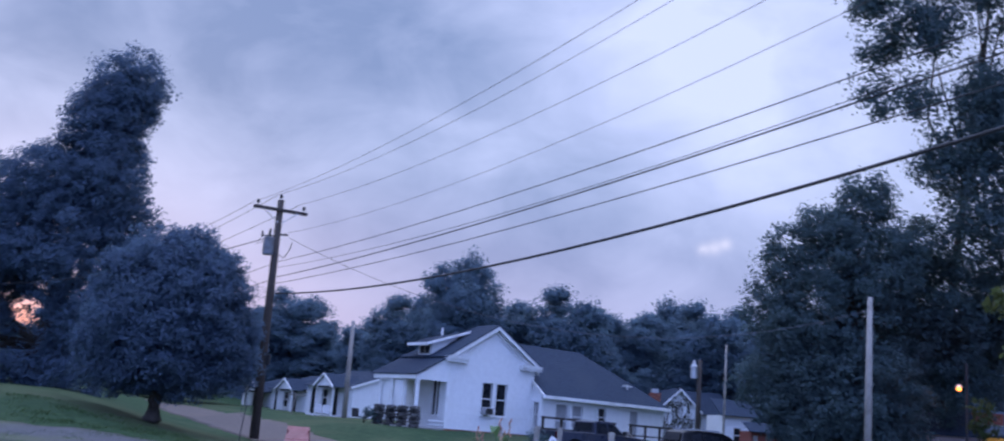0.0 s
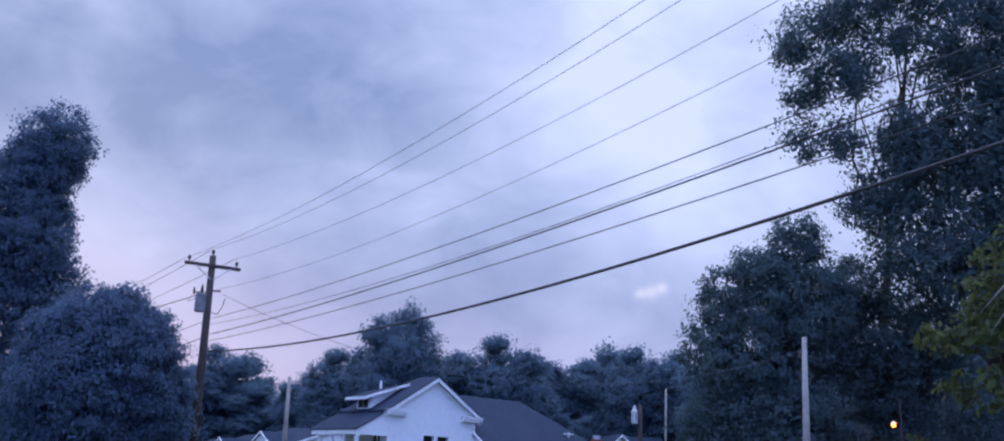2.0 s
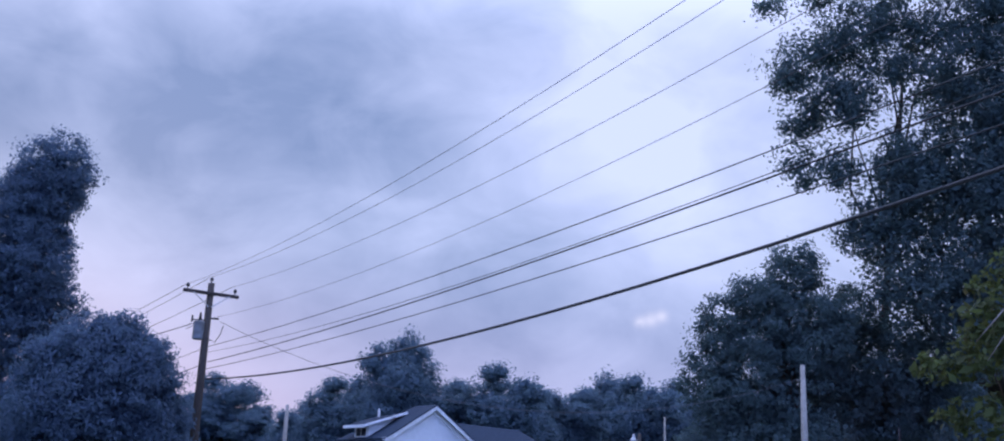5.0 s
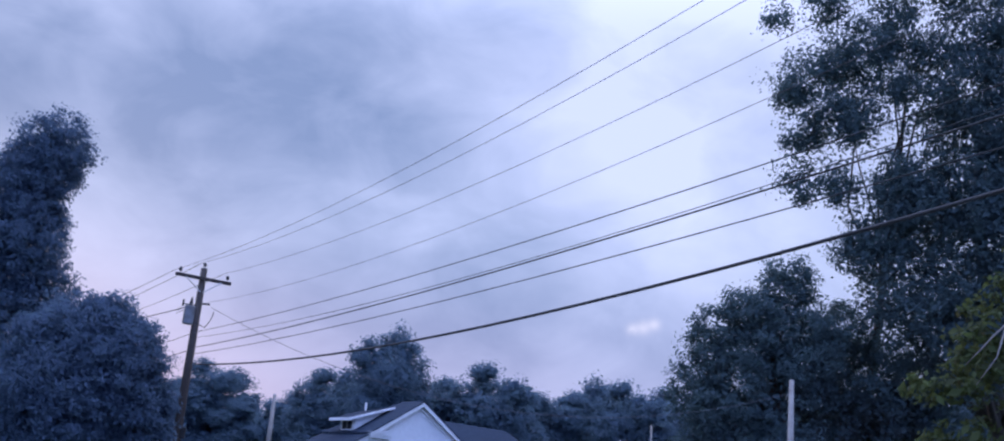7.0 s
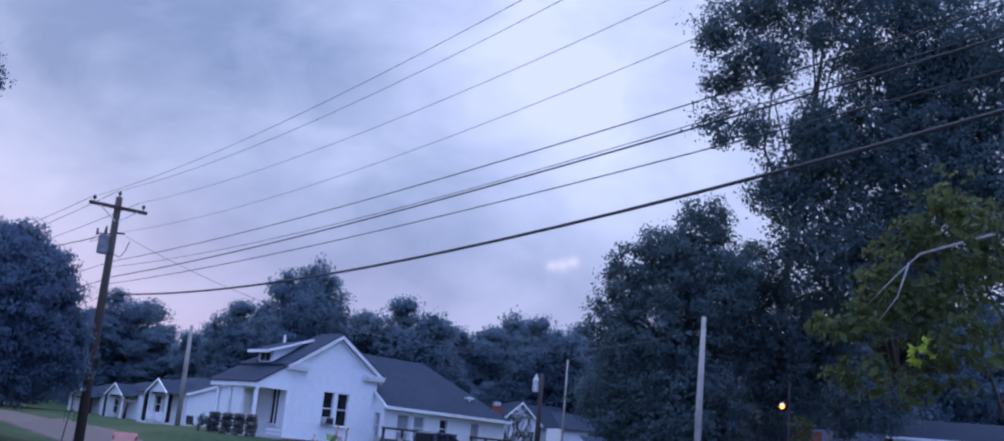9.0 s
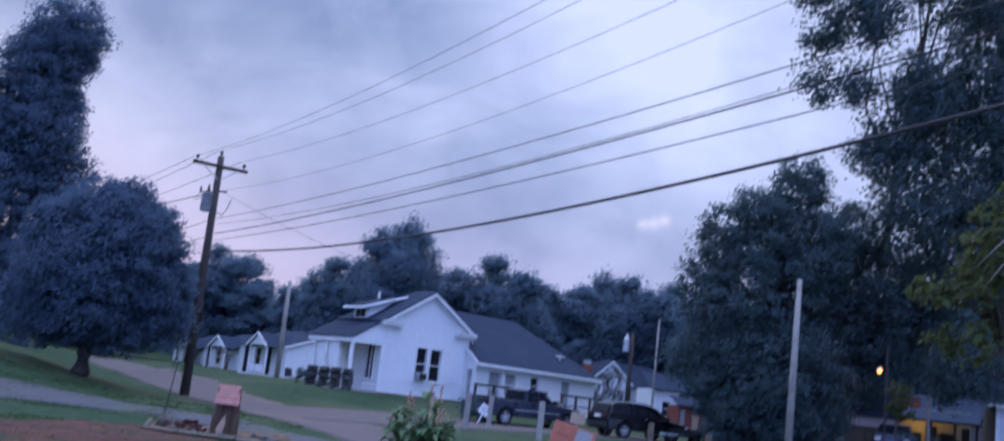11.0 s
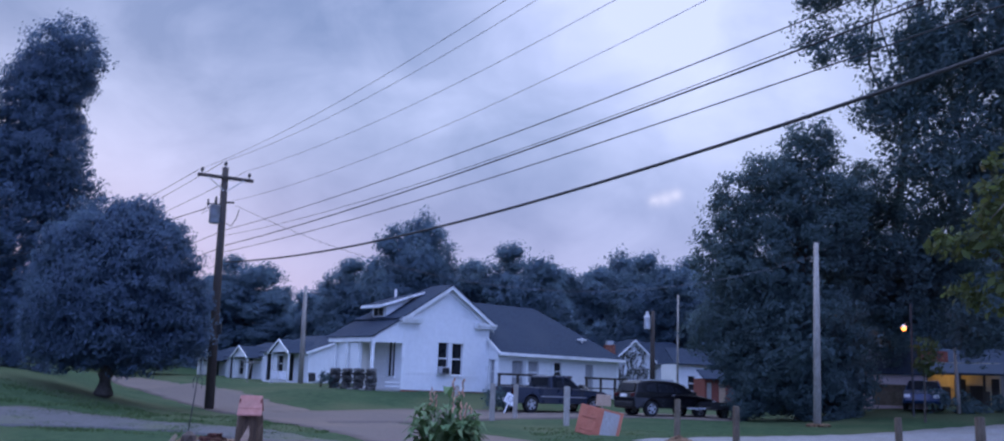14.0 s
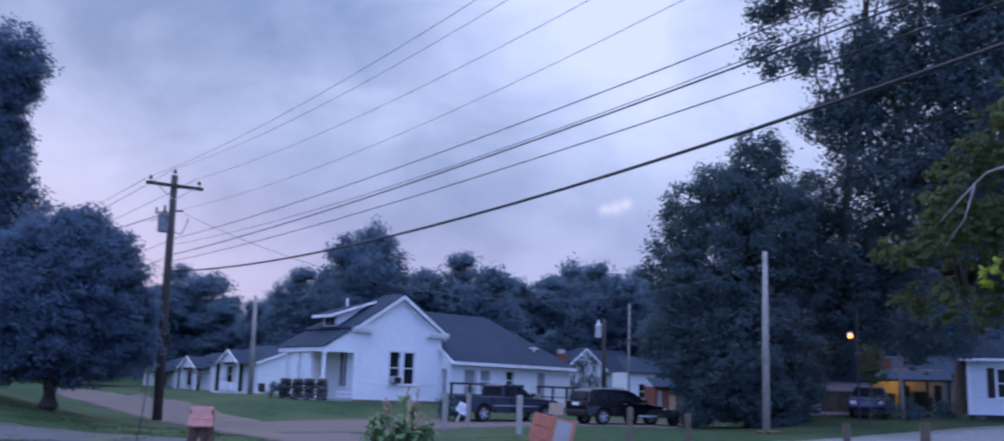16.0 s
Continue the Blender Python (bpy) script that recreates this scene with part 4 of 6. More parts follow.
    part("wing_end_gable", Geo(m @ pose(0.0, 0, 0, 0, 0, 90)).prism([(0.0, E), (0.81, E), (0.81, E + 0.65), (0.0, E + 0.1)], -0.1, 0.0), PAINT, h)
    part("wing_soffit", Geo(m).box(-0.1, e, E - 0.17, 9.6, 0.0, E - 0.14), TRIM, h)
    return h


house = white_house()


def deck(x0, x1, name_label):
    """A dark wooden deck with rails in front of the wing."""
    d = thing("deck", pose(HOUSE_X, HOUSE_Y, HOUSE_Z, 0, 0, 38), name_label, "deck")
    top = -0.35
    for k in range(int((x1 - x0) / 0.15)):
        part("board", Geo().box(x0 + k * 0.15, -2.8, top - 0.04, x0 + k * 0.15 + 0.14, -0.95, top), PLANK, d)
    part("joist", Geo().box(x0, -2.84, top - 0.24, x1, -2.78, top - 0.04), PLANK, d)
    n = max(2, round((x1 - x0) / 1.3))
    for k in range(n + 1):
        x = x0 + (x1 - x0) * k / n
        part("post", Geo().box(x - 0.05, -2.9, -1.25, x + 0.05, -2.8, 0.92), PLANK, d)
    for z in (0.88, 0.36):
        part("rail", Geo().box(x0 - 0.08, -2.93, z, x1 + 0.08, -2.78, z + (0.10 if z > 0.5 else 0.07)), PLANK, d)
    return d


deck(3.95, 8.95, "dark wooden deck with rails in front of the house wing")
deck(10.2, 13.6, "dark wooden deck landing with rails by the wing's end")
st = thing("steps", pose(HOUSE_X, HOUSE_Y, HOUSE_Z, 0, 0, 38), "pale wooden steps with a sloping handrail", "steps")
for k in range(4):
    part("tread", Geo().box(9.05, -2.9 - 0.27 * k, -0.55 - 0.17 * k, 10.1, -2.6 - 0.27 * k, -0.51 - 0.17 * k), GREYWOOD, st)
for x in (9.0, 10.1):
    part("handrail", Geo().tube([(x, -2.7, 0.55), (x, -3.9, -0.2)], 0.05, 6), GREYWOOD, st)
    part("post", Geo().box(x - 0.05, -3.95, -1.2, x + 0.05, -3.85, -0.2), GREYWOOD, st)
    part("post", Geo().box(x - 0.05, -2.75, -1.2, x + 0.05, -2.65, 0.55), GREYWOOD, st)
# ---- cottages beyond the road ----
def cottage(x, y, z):
    """A small white cottage: its gable end, a side wall and a little gabled porch on that side."""
    c = thing("cottage", pose(x, y, z, 0, 0, 38), "small white cottage with a gabled porch and dark roof", "house", "row of white cottages")
    W, E, P, L = 7.0, 2.05, 3.25, 6.2
    s = (P - E) / (W / 2)
    g = siding(Geo(), 0, W, -0.5, E, (), row=0.2)
    siding(g, 0, W, E, P - 0.05, (), row=0.2, left=lambda q: (q - E) / s, right=lambda q: W - (q - E) / s)
    part("gable_wall", g, PAINT, c)
    side = Matrix.Translation((0, L, 0)) @ pose(0, 0, 0, 0, 0, -90)
    holes = [(0.5, 0.0, 1.2, 1.85), (2.1, 0.6, 2.9, 1.75), (3.6, 0.0, 4.3, 1.85)]
    part("side_wall", siding(Geo(side), 0, L, -0.5, E, holes, row=0.2), PAINT, c)
    for q in (holes[1],):
        window(c, side, *q, casing=0.07)
    for q in (holes[0], holes[2]):
        part("door", Geo(side).box(q[0], 0.05, q[1], q[2], 0.1, q[3]), GLASS, c, "dark screened door")
    part("back_wall", Geo().box(0.15, L - 0.15, -0.5, W, L, E).box(W - 0.15, 0.15, -0.5, W, L - 0.15, E), PAINT, c)
    for k in (0, 1):
        f = (lambda q: W - q) if k else (lambda q: q)
        q = [(f(-0.3), L + 0.2, E - 0.3 * s + 0.06), (f(-0.3), -0.2, E - 0.3 * s + 0.06), (f(W / 2), -0.2, P + 0.06), (f(W / 2), L + 0.2, P + 0.06)]
        part("roof", shingled(Geo(), *(q if not k else [q[1], q[0], q[3], q[2]]), 12), SHINGLE, c)
        o = [(f(-0.32), E - 0.32 * s + 0.02), (f(W / 2), P + 0.02), (f(W / 2), P - 0.14), (f(-0.32), E - 0.32 * s - 0.14)]
        part("rake_board", Geo().prism(o if not k else o[::-1], -0.24, -0.19), TRIM, c)
    y0, y1, D, PT = 0.7, 3.1, 1.1, 2.75
    ym = (y0 + y1) / 2
    part("porch_gable", Geo(pose(-D, 0, 0, 0, 0, 90)).prism([(y0, E - 0.12), (y1, E - 0.12), (ym, PT - 0.05)], 0.0, 0.08), PAINT, c)
    for a, b in ((y0 - 0.2, ym), (y1 + 0.2, ym)):
        q = [(-D - 0.2, a, E - 0.16), (1.4, a, E - 0.16), (1.4, b, PT + 0.04), (-D - 0.2, b, PT + 0.04)]
        part("porch_roof", shingled(Geo(), *(q if a < b else [q[1], q[0], q[3], q[2]]), 8), SHINGLE, c)
        part("porch_trim", Geo().slab([(-D - 0.24, a, E - 0.14), (-D - 0.18, a, E - 0.14), (-D - 0.18, b, PT + 0.06), (-D - 0.24, b, PT + 0.06)], 0.14), TRIM, c)
    for q in (y0 + 0.05, y1 - 0.15):
        part("porch_post", Geo().box(-D - 0.02, q, -0.5, -D + 0.1, q + 0.12, E - 0.12), TRIM, c)
    part("porch_floor", Geo().box(-D - 0.1, y0 - 0.1, -0.5, 0, y1 + 0.1, -0.2), CONCRETE, c)
    return c


for cx, cy, cz in ((-8.7, 71.4, 1.68), (-13.3, 81.7, 1.45), (-18.0, 92.0, 1.3)):
    cottage(cx, cy, cz)
for x, y, kx in ((-10.6, 70.0, 1.0), (-10.0, 69.6, 0.8), (-8.0, 69.0, 0.5)):
    b = thing("yard_chair", at(x, y, 30), "pale lawn chair by the cottage wall", "chair", "lawn chairs")
    part("seat", Geo().box(-0.25, -0.25, 0.38, 0.25, 0.25, 0.43), STEEL if kx > 0.6 else PLASTIC, b)
    part("backrest", Geo().slab([(-0.25, 0.25, 0.42), (0.25, 0.25, 0.42), (0.25, 0.36, 0.95), (-0.25, 0.36, 0.95)], 0.04), STEEL if kx > 0.6 else PLASTIC, b)
    for sx in (-0.22, 0.2):
        for sy in (-0.22, 0.2):
            part("leg", Geo().box(sx, sy, 0, sx + 0.03, sy + 0.03, 0.38), STEEL, b)
cr = thing("clothes_post", at(-11.2, 62.5), "weathered wooden post with a short cross bar", "post")
part("post", Geo().tube([(0, 0, -0.3), (0.25, 0, 1.55)], 0.04, 6), GREYWOOD, cr)
part("cross_bar", Geo().box(-0.3, -0.03, 1.42, 0.8, 0.03, 1.50), GREYWOOD, cr)


# ---- the house with vines and its neighbours ----
def vine_house():
    h = thing("vine_house", pose(14.9, 78.6, 1.5, 0, 0, 4), "white house whose gable is overgrown with bare vines", "house")
    E, P, W = 2.75, 4.15, 2.9
    s = (P - E) / (W / 2)
    g = siding(Geo(Matrix.Translation((-W / 2, 0, 0))), 0, W, -0.8, E, (), row=0.16)
    siding(g, 0, W, E, P - 0.05, (), row=0.16, left=lambda q: (q - E) / s, right=lambda q: W - (q - E) / s)
    part("gable_wall", g, PAINT, h)
    for k in (-1, 1):
        q = [(k * (W / 2 + 0.25), 6, E - 0.2), (k * (W / 2 + 0.25), -0.25, E - 0.2), (0, -0.25, P + 0.08), (0, 6, P + 0.08)]
        part("roof", shingled(Geo(), *(q if k < 0 else [q[1], q[0], q[3], q[2]]), 8), SHINGLE, h)
        o = [(k * (W / 2 + 0.27), E - 0.24), (0, P + 0.03), (0, P - 0.14), (k * (W / 2 + 0.27), E - 0.41)]
        part("rake_board", Geo().prism(o if k < 0 else o[::-1], -0.3, -0.24), TRIM, h)
    part("side_wall", siding(Geo(Matrix.Translation((W / 2, 1.2, 0))), 0, 2.6, -0.8, E - 0.3, [(1.1, 0.6, 1.7, 1.8)], row=0.16), PAINT, h)
    window(h, Matrix.Translation((W / 2, 1.2, 0)), 1.1, 0.6, 1.7, 1.8, casing=0.06)
    part("roof", shingled(Geo(), (W / 2 - 1.4, 0.9, E - 0.35), (W / 2 + 3.0, 0.9, E - 0.35), (W / 2 + 3.0, 4.4, E + 1.5), (W / 2 - 1.4, 4.4, E + 1.5), 10), SHINGLE, h)
    g = Geo()
    for r in range(16):
        for k in range(4):
            g.box(-2.05 + k * 0.2 + (r % 2) * 0.05, 1.0, 2.0 + r * 0.11, -1.87 + k * 0.2 + (r % 2) * 0.05, 1.5, 2.1 + r * 0.11)
    part("chimney", g, BRICK, h, "red brick chimney with a pale cap")
    part("chimney_cap", Geo().box(-1.9, 1.02, 3.76, -1.4, 1.48, 4.05), STEEL, h)
    rng = np.random.default_rng(8)
    n = 1500
    x, z = rng.uniform(-1.75, 1.6, n), rng.uniform(-0.5, 3.9, n)
    keep = (np.abs(x) < W / 2 - np.maximum(0, z - E) / s) & (np.array([noise.noise(Vector((a * 1.3, 0, b * 0.8))) for a, b in zip(x, z)]) + 0.14 - 0.05 * z > 0)
    c = np.stack([x, -0.06 - 0.08 * rng.random(n), z], 1)[keep]
    r3 = random.Random(5)
    for k in range(22):
        x0, z0 = r3.uniform(-1.3, 1.4), -0.5
        line = [(x0, -0.06, z0)]
        while line[-1][2] < E + s * (W / 2 - abs(line[-1][0])) - 0.5 and len(line) < 9:
            line.append((max(-1.6, min(1.6, line[-1][0] + r3.uniform(-0.3, 0.3))), -0.06 - 0.03 * r3.random(), line[-1][2] + r3.uniform(0.3, 0.6)))
        part("vine_stem", Geo().tube(line, [0.035 * (1 - 0.08 * j) for j in range(len(line))], 5), BARK, h)
    leaf_mesh("vine", c, 0.07 + 0.10 * rng.random(len(c)), VINE, h, 0.5, 1.6, 9, "bare dark vine stems and leaves")
    return h


vine_house()


def side_block():
    b = thing("white_annex", pose(16.45, 71.0, 1.2, 0, 0, 6), "white annex wall with a window air conditioner", "building")
    part("wall", siding(Geo(), 0, 2.1, -0.5, 2.6, [(0.75, 0.75, 1.25, 1.75)], row=0.16), PAINT, b)
    window(b, Matrix(), 0.75, 0.75, 1.25, 1.75, casing=0.06)
    part("back", Geo().box(0, 0.15, -0.5, 2.1, 3.5, 2.55), PAINT, b)
    part("roof", shingled(Geo(), (-0.3, -0.35, 2.55), (2.4, -0.35, 2.55), (2.4, 2.0, 3.7), (-0.3, 2.0, 3.7), 8), SHINGLE, b)
    ac = part("window_air_conditioner", Geo().box(0.72, -0.4, 0.4, 1.28, 0, 0.78), STEEL, b, "grey window air conditioner", bevel=0.02)
    part("grille", Geo().box(0.76, -0.41, 0.44, 1.0, -0.402, 0.74).box(1.03, -0.41, 0.44, 1.24, -0.402, 0.74), PLASTIC, ac)
    s = thing("red_shed", pose(17.2, 66.5, 1.0, 0, 0, 5), "small dark red shed with pale door panels", "shed")
    part("front", Geo().box(0, 0, -0.3, 0.14, 0.1, 1.75).box(0.45, 0, -0.3, 0.95, 0.1, 1.75).box(1.4, 0, -0.3, 1.9, 0.1, 1.75).box(0.14, 0, 1.5, 1.4, 0.1, 1.75), RUSTRED, s)
    for x in (0.14, 0.95):
        part("panel", Geo().box(x, 0.02, -0.3, x + (0.31 if x < 0.5 else 0.45), 0.07, 1.5), GREYBOARD if x < 0.5 else BOARD, s)
    part("body", Geo().box(0, 0.1, -0.3, 1.9, 2.2, 1.75), RUSTRED, s)
    part("roof", shingled(Geo(), (-0.2, -0.3, 1.75), (2.1, -0.3, 1.75), (2.1, 1.2, 2.35), (-0.2, 1.2, 2.35), 6), SHINGLE, s)


side_block()


# ---- vehicles ----
def wheel(parent, x, y, r, w=0.24):
    t = part("wheel", Geo().tube([(x, y - w / 2, r), (x, y + w / 2, r)], r, 24), RUBBER, parent, "black tyre on an alloy rim")
    for s in (-1, 1):
        o = y + s * (w / 2 + 0.004)
        part("rim", Geo().tube([(x, o - s * 0.06, r), (x, o, r)], r * 0.64, 18), RIM, t)
        g = Geo()
        for k in range(5):
            a = k * 2 * math.pi / 5 + 0.3
            g.m = Matrix.Translation((x, o, r)) @ Matrix.Rotation(a, 4, "Y")
            g.box(-0.03, -0.006, r * 0.30, 0.075, 0.006, r * 0.58)
        part("spoke_gap", g, PLASTIC, t)


def hull(outline, half, m=None):
    """A body drawn out from a side outline of (x, z, half width factor): narrower where the factor is under 1."""
    g = Geo(m)
    n = len(outline)
    p = [(x, -half * k, z) for x, z, k in outline] + [(x, half * k, z) for x, z, k in outline]
    return g.add(p, [tuple(range(n)), tuple(range(2 * n - 1, n - 1, -1))] + [((i + 1) % n, i, n + i, n + (i + 1) % n) for i in range(n)])


def arches(wheels, r, x0, x1, z):
    """The lower edge of a body side from front to back, with round openings over the wheels."""
    out = [(x1, z, 1)]
    for w in sorted(wheels, reverse=True):
        out += [(w + r * math.cos(a), max(z, r * 0.9 + r * math.sin(a)), 1) for a in (math.pi * k / 7 for k in range(8))]
    return out + [(x0, z, 1)]


def pane_on(parent, a, b, c, d, y, name="side_window"):
    for s in (-1, 1):
        q = [(p[0], s * (y - (p[2] if len(p) > 2 else 0)), p[1]) for p in (a, b, c, d)]
        part(name, Geo().add(q + [(x, yy - s * 0.01, z) for x, yy, z in q], [(0, 1, 2, 3), (7, 6, 5, 4), (1, 0, 4, 5), (2, 1, 5, 6), (3, 2, 6, 7), (0, 3, 7, 4)]), GLASS, parent)


def pickup():
    """Nose towards +x, 5.5 m long."""
    v = thing("pickup_truck", at(5.45, 49.4, 32), "dark blue extended-cab pickup truck parked on the drive", "truck")
    wl_, H = (-1.85, 1.85), 0.93
    body = arches(wl_, 0.44, -2.72, 2.7, 0.42) + [(-2.74, 0.62, 0.99), (-2.74, 1.15, 0.98), (0.75, 1.13, 0.98), (1.05, 1.13, 0.98), (2.55, 1.03, 0.95), (2.72, 0.92, 0.94), (2.75, 0.6, 0.95)]
    b = part("body", hull(body, H), NAVY, v, bevel=0.02)
    part("bed_opening", Geo().box(-2.66, -0.78, 1.10, -0.78, 0.78, 1.165), PLASTIC, b)
    cab = [(-0.72, 1.12, 0.97), (1.12, 1.12, 0.95), (0.42, 1.66, 0.80), (0.18, 1.73, 0.78), (-0.52, 1.73, 0.78), (-0.68, 1.66, 0.80)]
    part("cab", hull(cab, H), NAVY, v, bevel=0.02)
    pane_on(v, (0.08, 1.17, 0.005), (0.92, 1.17, 0.02), (0.36, 1.60, 0.115), (0.08, 1.62, 0.12), 0.905)
    pane_on(v, (-0.62, 1.17, 0.0), (-0.02, 1.17, 0.005), (-0.02, 1.62, 0.12), (-0.56, 1.62, 0.125), 0.905)
    part("windscreen", Geo().add([(1.10, -0.78, 1.17), (1.10, 0.78, 1.17), (0.50, 0.66, 1.64), (0.50, -0.66, 1.64)], [(0, 1, 2, 3)]).slab([(1.11, -0.78, 1.175), (1.11, 0.78, 1.175), (0.51, 0.66, 1.645), (0.51, -0.66, 1.645)], 0.01), GLASS, v)
    part("rear_window", Geo().box(-0.735, -0.6, 1.25, -0.725, 0.6, 1.6), GLASS, v)
    for x in wl_:
        for y in (-0.8, 0.8):
            wheel(v, x, y, 0.37)
    part("bumper", Geo().box(2.66, -0.88, 0.45, 2.82, 0.88, 0.66), STEEL, v, "chrome front bumper", bevel=0.03)
    part("bumper", Geo().box(-2.86, -0.88, 0.48, -2.70, 0.88, 0.66), STEEL, v, "chrome rear bumper", bevel=0.03)
    part("grille", Geo().box(2.72, -0.5, 0.7, 2.77, 0.5, 0.93), PLASTIC, v)
    for y in (-0.72, 0.72):
        part("headlight", Geo().box(2.60, y - 0.15, 0.72, 2.765, y + 0.15, 0.94), LENS_CLEAR, v, bevel=0.02)
        part("taillight", Geo().box(-2.76, y - 0.14, 0.75, -2.70, y + 0.14, 1.1), LENS_RED, v, bevel=0.02)
        part("mirror", Geo().box(0.86, (y + (0.2 if y > 0 else -0.42)), 1.16, 0.98, (y + (0.42 if y > 0 else -0.2)), 1.34), PLASTIC, v, bevel=0.02)
        part("sill_trim", Geo().box(-1.35, y * 1.30 - 0.01, 0.72, 1.35, y * 1.30 + 0.01, 0.76), STEEL, v)
        part("door_handle", Geo().box(-0.02, y * 1.29 - 0.015, 1.0, 0.14, y * 1.29 + 0.015, 1.035), PLASTIC, v)
    return v


def suv():
    v = thing("suv", at(10.8, 48.95, 22), "black crossover car parked on the grass", "car")
    wl_, H = (-1.35, 1.35), 0.92
    body = arches(wl_, 0.42, -2.2, 2.3, 0.33) + [(-2.28, 0.45, 0.95), (-2.30, 0.85, 0.95), (-2.2, 1.08, 0.96), (0.9, 1.02, 0.97), (1.3, 1.0, 0.96), (2.1, 0.86, 0.9), (2.3, 0.68, 0.84), (2.33, 0.42, 0.84)]
    part("body", hull(body, H), BLACKPAINT, v, bevel=0.03)
    cab = [(-2.18, 1.07, 0.94), (1.25, 1.0, 0.93), (0.45, 1.50, 0.76), (0.1, 1.60, 0.74), (-1.2, 1.66, 0.74), (-1.85, 1.60, 0.74), (-2.02, 1.5, 0.77)]
    part("cabin", hull(cab, H), BLACKPAINT, v, bevel=0.03)
    pane_on(v, (0.0, 1.1, 0.03), (0.95, 1.08, 0.05), (0.36, 1.46, 0.165), (0.0, 1.52, 0.175), 0.87)
    pane_on(v, (-0.95, 1.12, 0.03), (-0.08, 1.1, 0.03), (-0.08, 1.53, 0.175), (-0.95, 1.56, 0.18), 0.87)
    pane_on(v, (-1.75, 1.15, 0.04), (-1.05, 1.12, 0.03), (-1.05, 1.56, 0.18), (-1.65, 1.52, 0.175), 0.87)
    part("windscreen", Geo().slab([(1.20, -0.76, 1.06), (1.20, 0.76, 1.06), (0.50, 0.64, 1.50), (0.50, -0.64, 1.50)], 0.012), GLASS, v)
    part("rear_window", Geo().slab([(-2.20, -0.66, 1.14), (-2.06, -0.58, 1.50), (-2.06, 0.58, 1.50), (-2.20, 0.66, 1.14)], 0.012), GLASS, v)
    for x in wl_:
        for y in (-0.78, 0.78):
            wheel(v, x, y, 0.35)
    for y in (-0.7, 0.7):
        part("taillight", Geo().box(-2.31, y - 0.14, 0.88, -2.1, y + 0.15, 1.06), LENS_RED, v, bevel=0.02)
        part("headlight", Geo().box(2.05, y - 0.14, 0.66, 2.27, y + 0.1, 0.80), LENS_CLEAR, v, bevel=0.02)
        part("mirror", Geo().box(0.85, y + (0.2 if y > 0 else -0.4), 1.04, 0.98, y + (0.4 if y > 0 else -0.2), 1.18), BLACKPAINT, v, bevel=0.02)
        part("roof_rail", Geo().box(-1.7, y * 0.88 - 0.02, 1.62, 0.0, y * 0.88 + 0.02, 1.69), STEEL, v, "bright roof rail")
        part("door_handle", Geo().box(-0.25, y * 1.27 - 0.015, 0.95, -0.1, y * 1.27 + 0.015, 0.98), STEEL, v)
    part("bumper", Geo().box(-2.36, -0.8, 0.42, -2.2, 0.8, 0.66), PLASTIC, v, bevel=0.03)
    part("plate", Geo().box(-2.335, -0.26, 0.86, -2.31, 0.26, 1.0), WHITEBOARD, v)
    return v


pickup()
suv()
tr = thing("utility_trailer", at(13.35, 47.9, 12), "low dark utility trailer behind the black car", "trailer")
part("bed", Geo().box(-1.0, -0.6, 0.42, 0.85, 0.6, 0.52).box(-1.0, -0.62, 0.52, 0.85, -0.57, 0.75).box(-1.0, 0.57, 0.52, 0.85, 0.62, 0.75), PLASTIC, tr)
part("drawbar", Geo().box(-1.9, -0.05, 0.4, -1.0, 0.05, 0.48), STEEL, tr)
for y in (-0.72, 0.72):
    wheel(tr, 0.25, y, 0.3, 0.18)


def blue_car():
    v = thing("blue_car", at(22.9, 48.1, -118), "blue sedan parked beside the block garage", "car")
    wl_, H = (-1.3, 1.3), 0.86
    body = arches(wl_, 0.4, -2.1, 2.1, 0.3) + [(-2.2, 0.5, 0.9), (-2.15, 0.9, 0.92), (1.0, 0.92, 0.95), (2.05, 0.75, 0.88), (2.2, 0.45, 0.86)]
    part("body", hull(body, H), BLUEPAINT, v, bevel=0.03)
    part("cabin", hull([(-1.6, 0.9, 0.93), (1.05, 0.9, 0.93), (0.35, 1.36, 0.74), (-0.7, 1.4, 0.74)], H), BLUEPAINT, v, bevel=0.03)
    pane_on(v, (-1.2, 0.95, 0.03), (0.85, 0.95, 0.04), (0.3, 1.3, 0.16), (-0.7, 1.33, 0.16), 0.82)
    part("windscreen", Geo().slab([(1.0, -0.7, 0.96), (1.0, 0.7, 0.96), (0.42, 0.6, 1.34), (0.42, -0.6, 1.34)], 0.012), GLASS, v)
    for x in wl_:
        for y in (-0.74, 0.74):
            wheel(v, x, y, 0.31, 0.2)
    for y in (-0.62, 0.62):
        part("headlight", Geo().box(2.0, y - 0.15, 0.56, 2.17, y + 0.12, 0.72), LENS_CLEAR, v, bevel=0.02)
        part("taillight", Geo().box(-2.19, y - 0.15, 0.6, -2.1, y + 0.12, 0.82), LENS_RED, v, bevel=0.02)


blue_car()


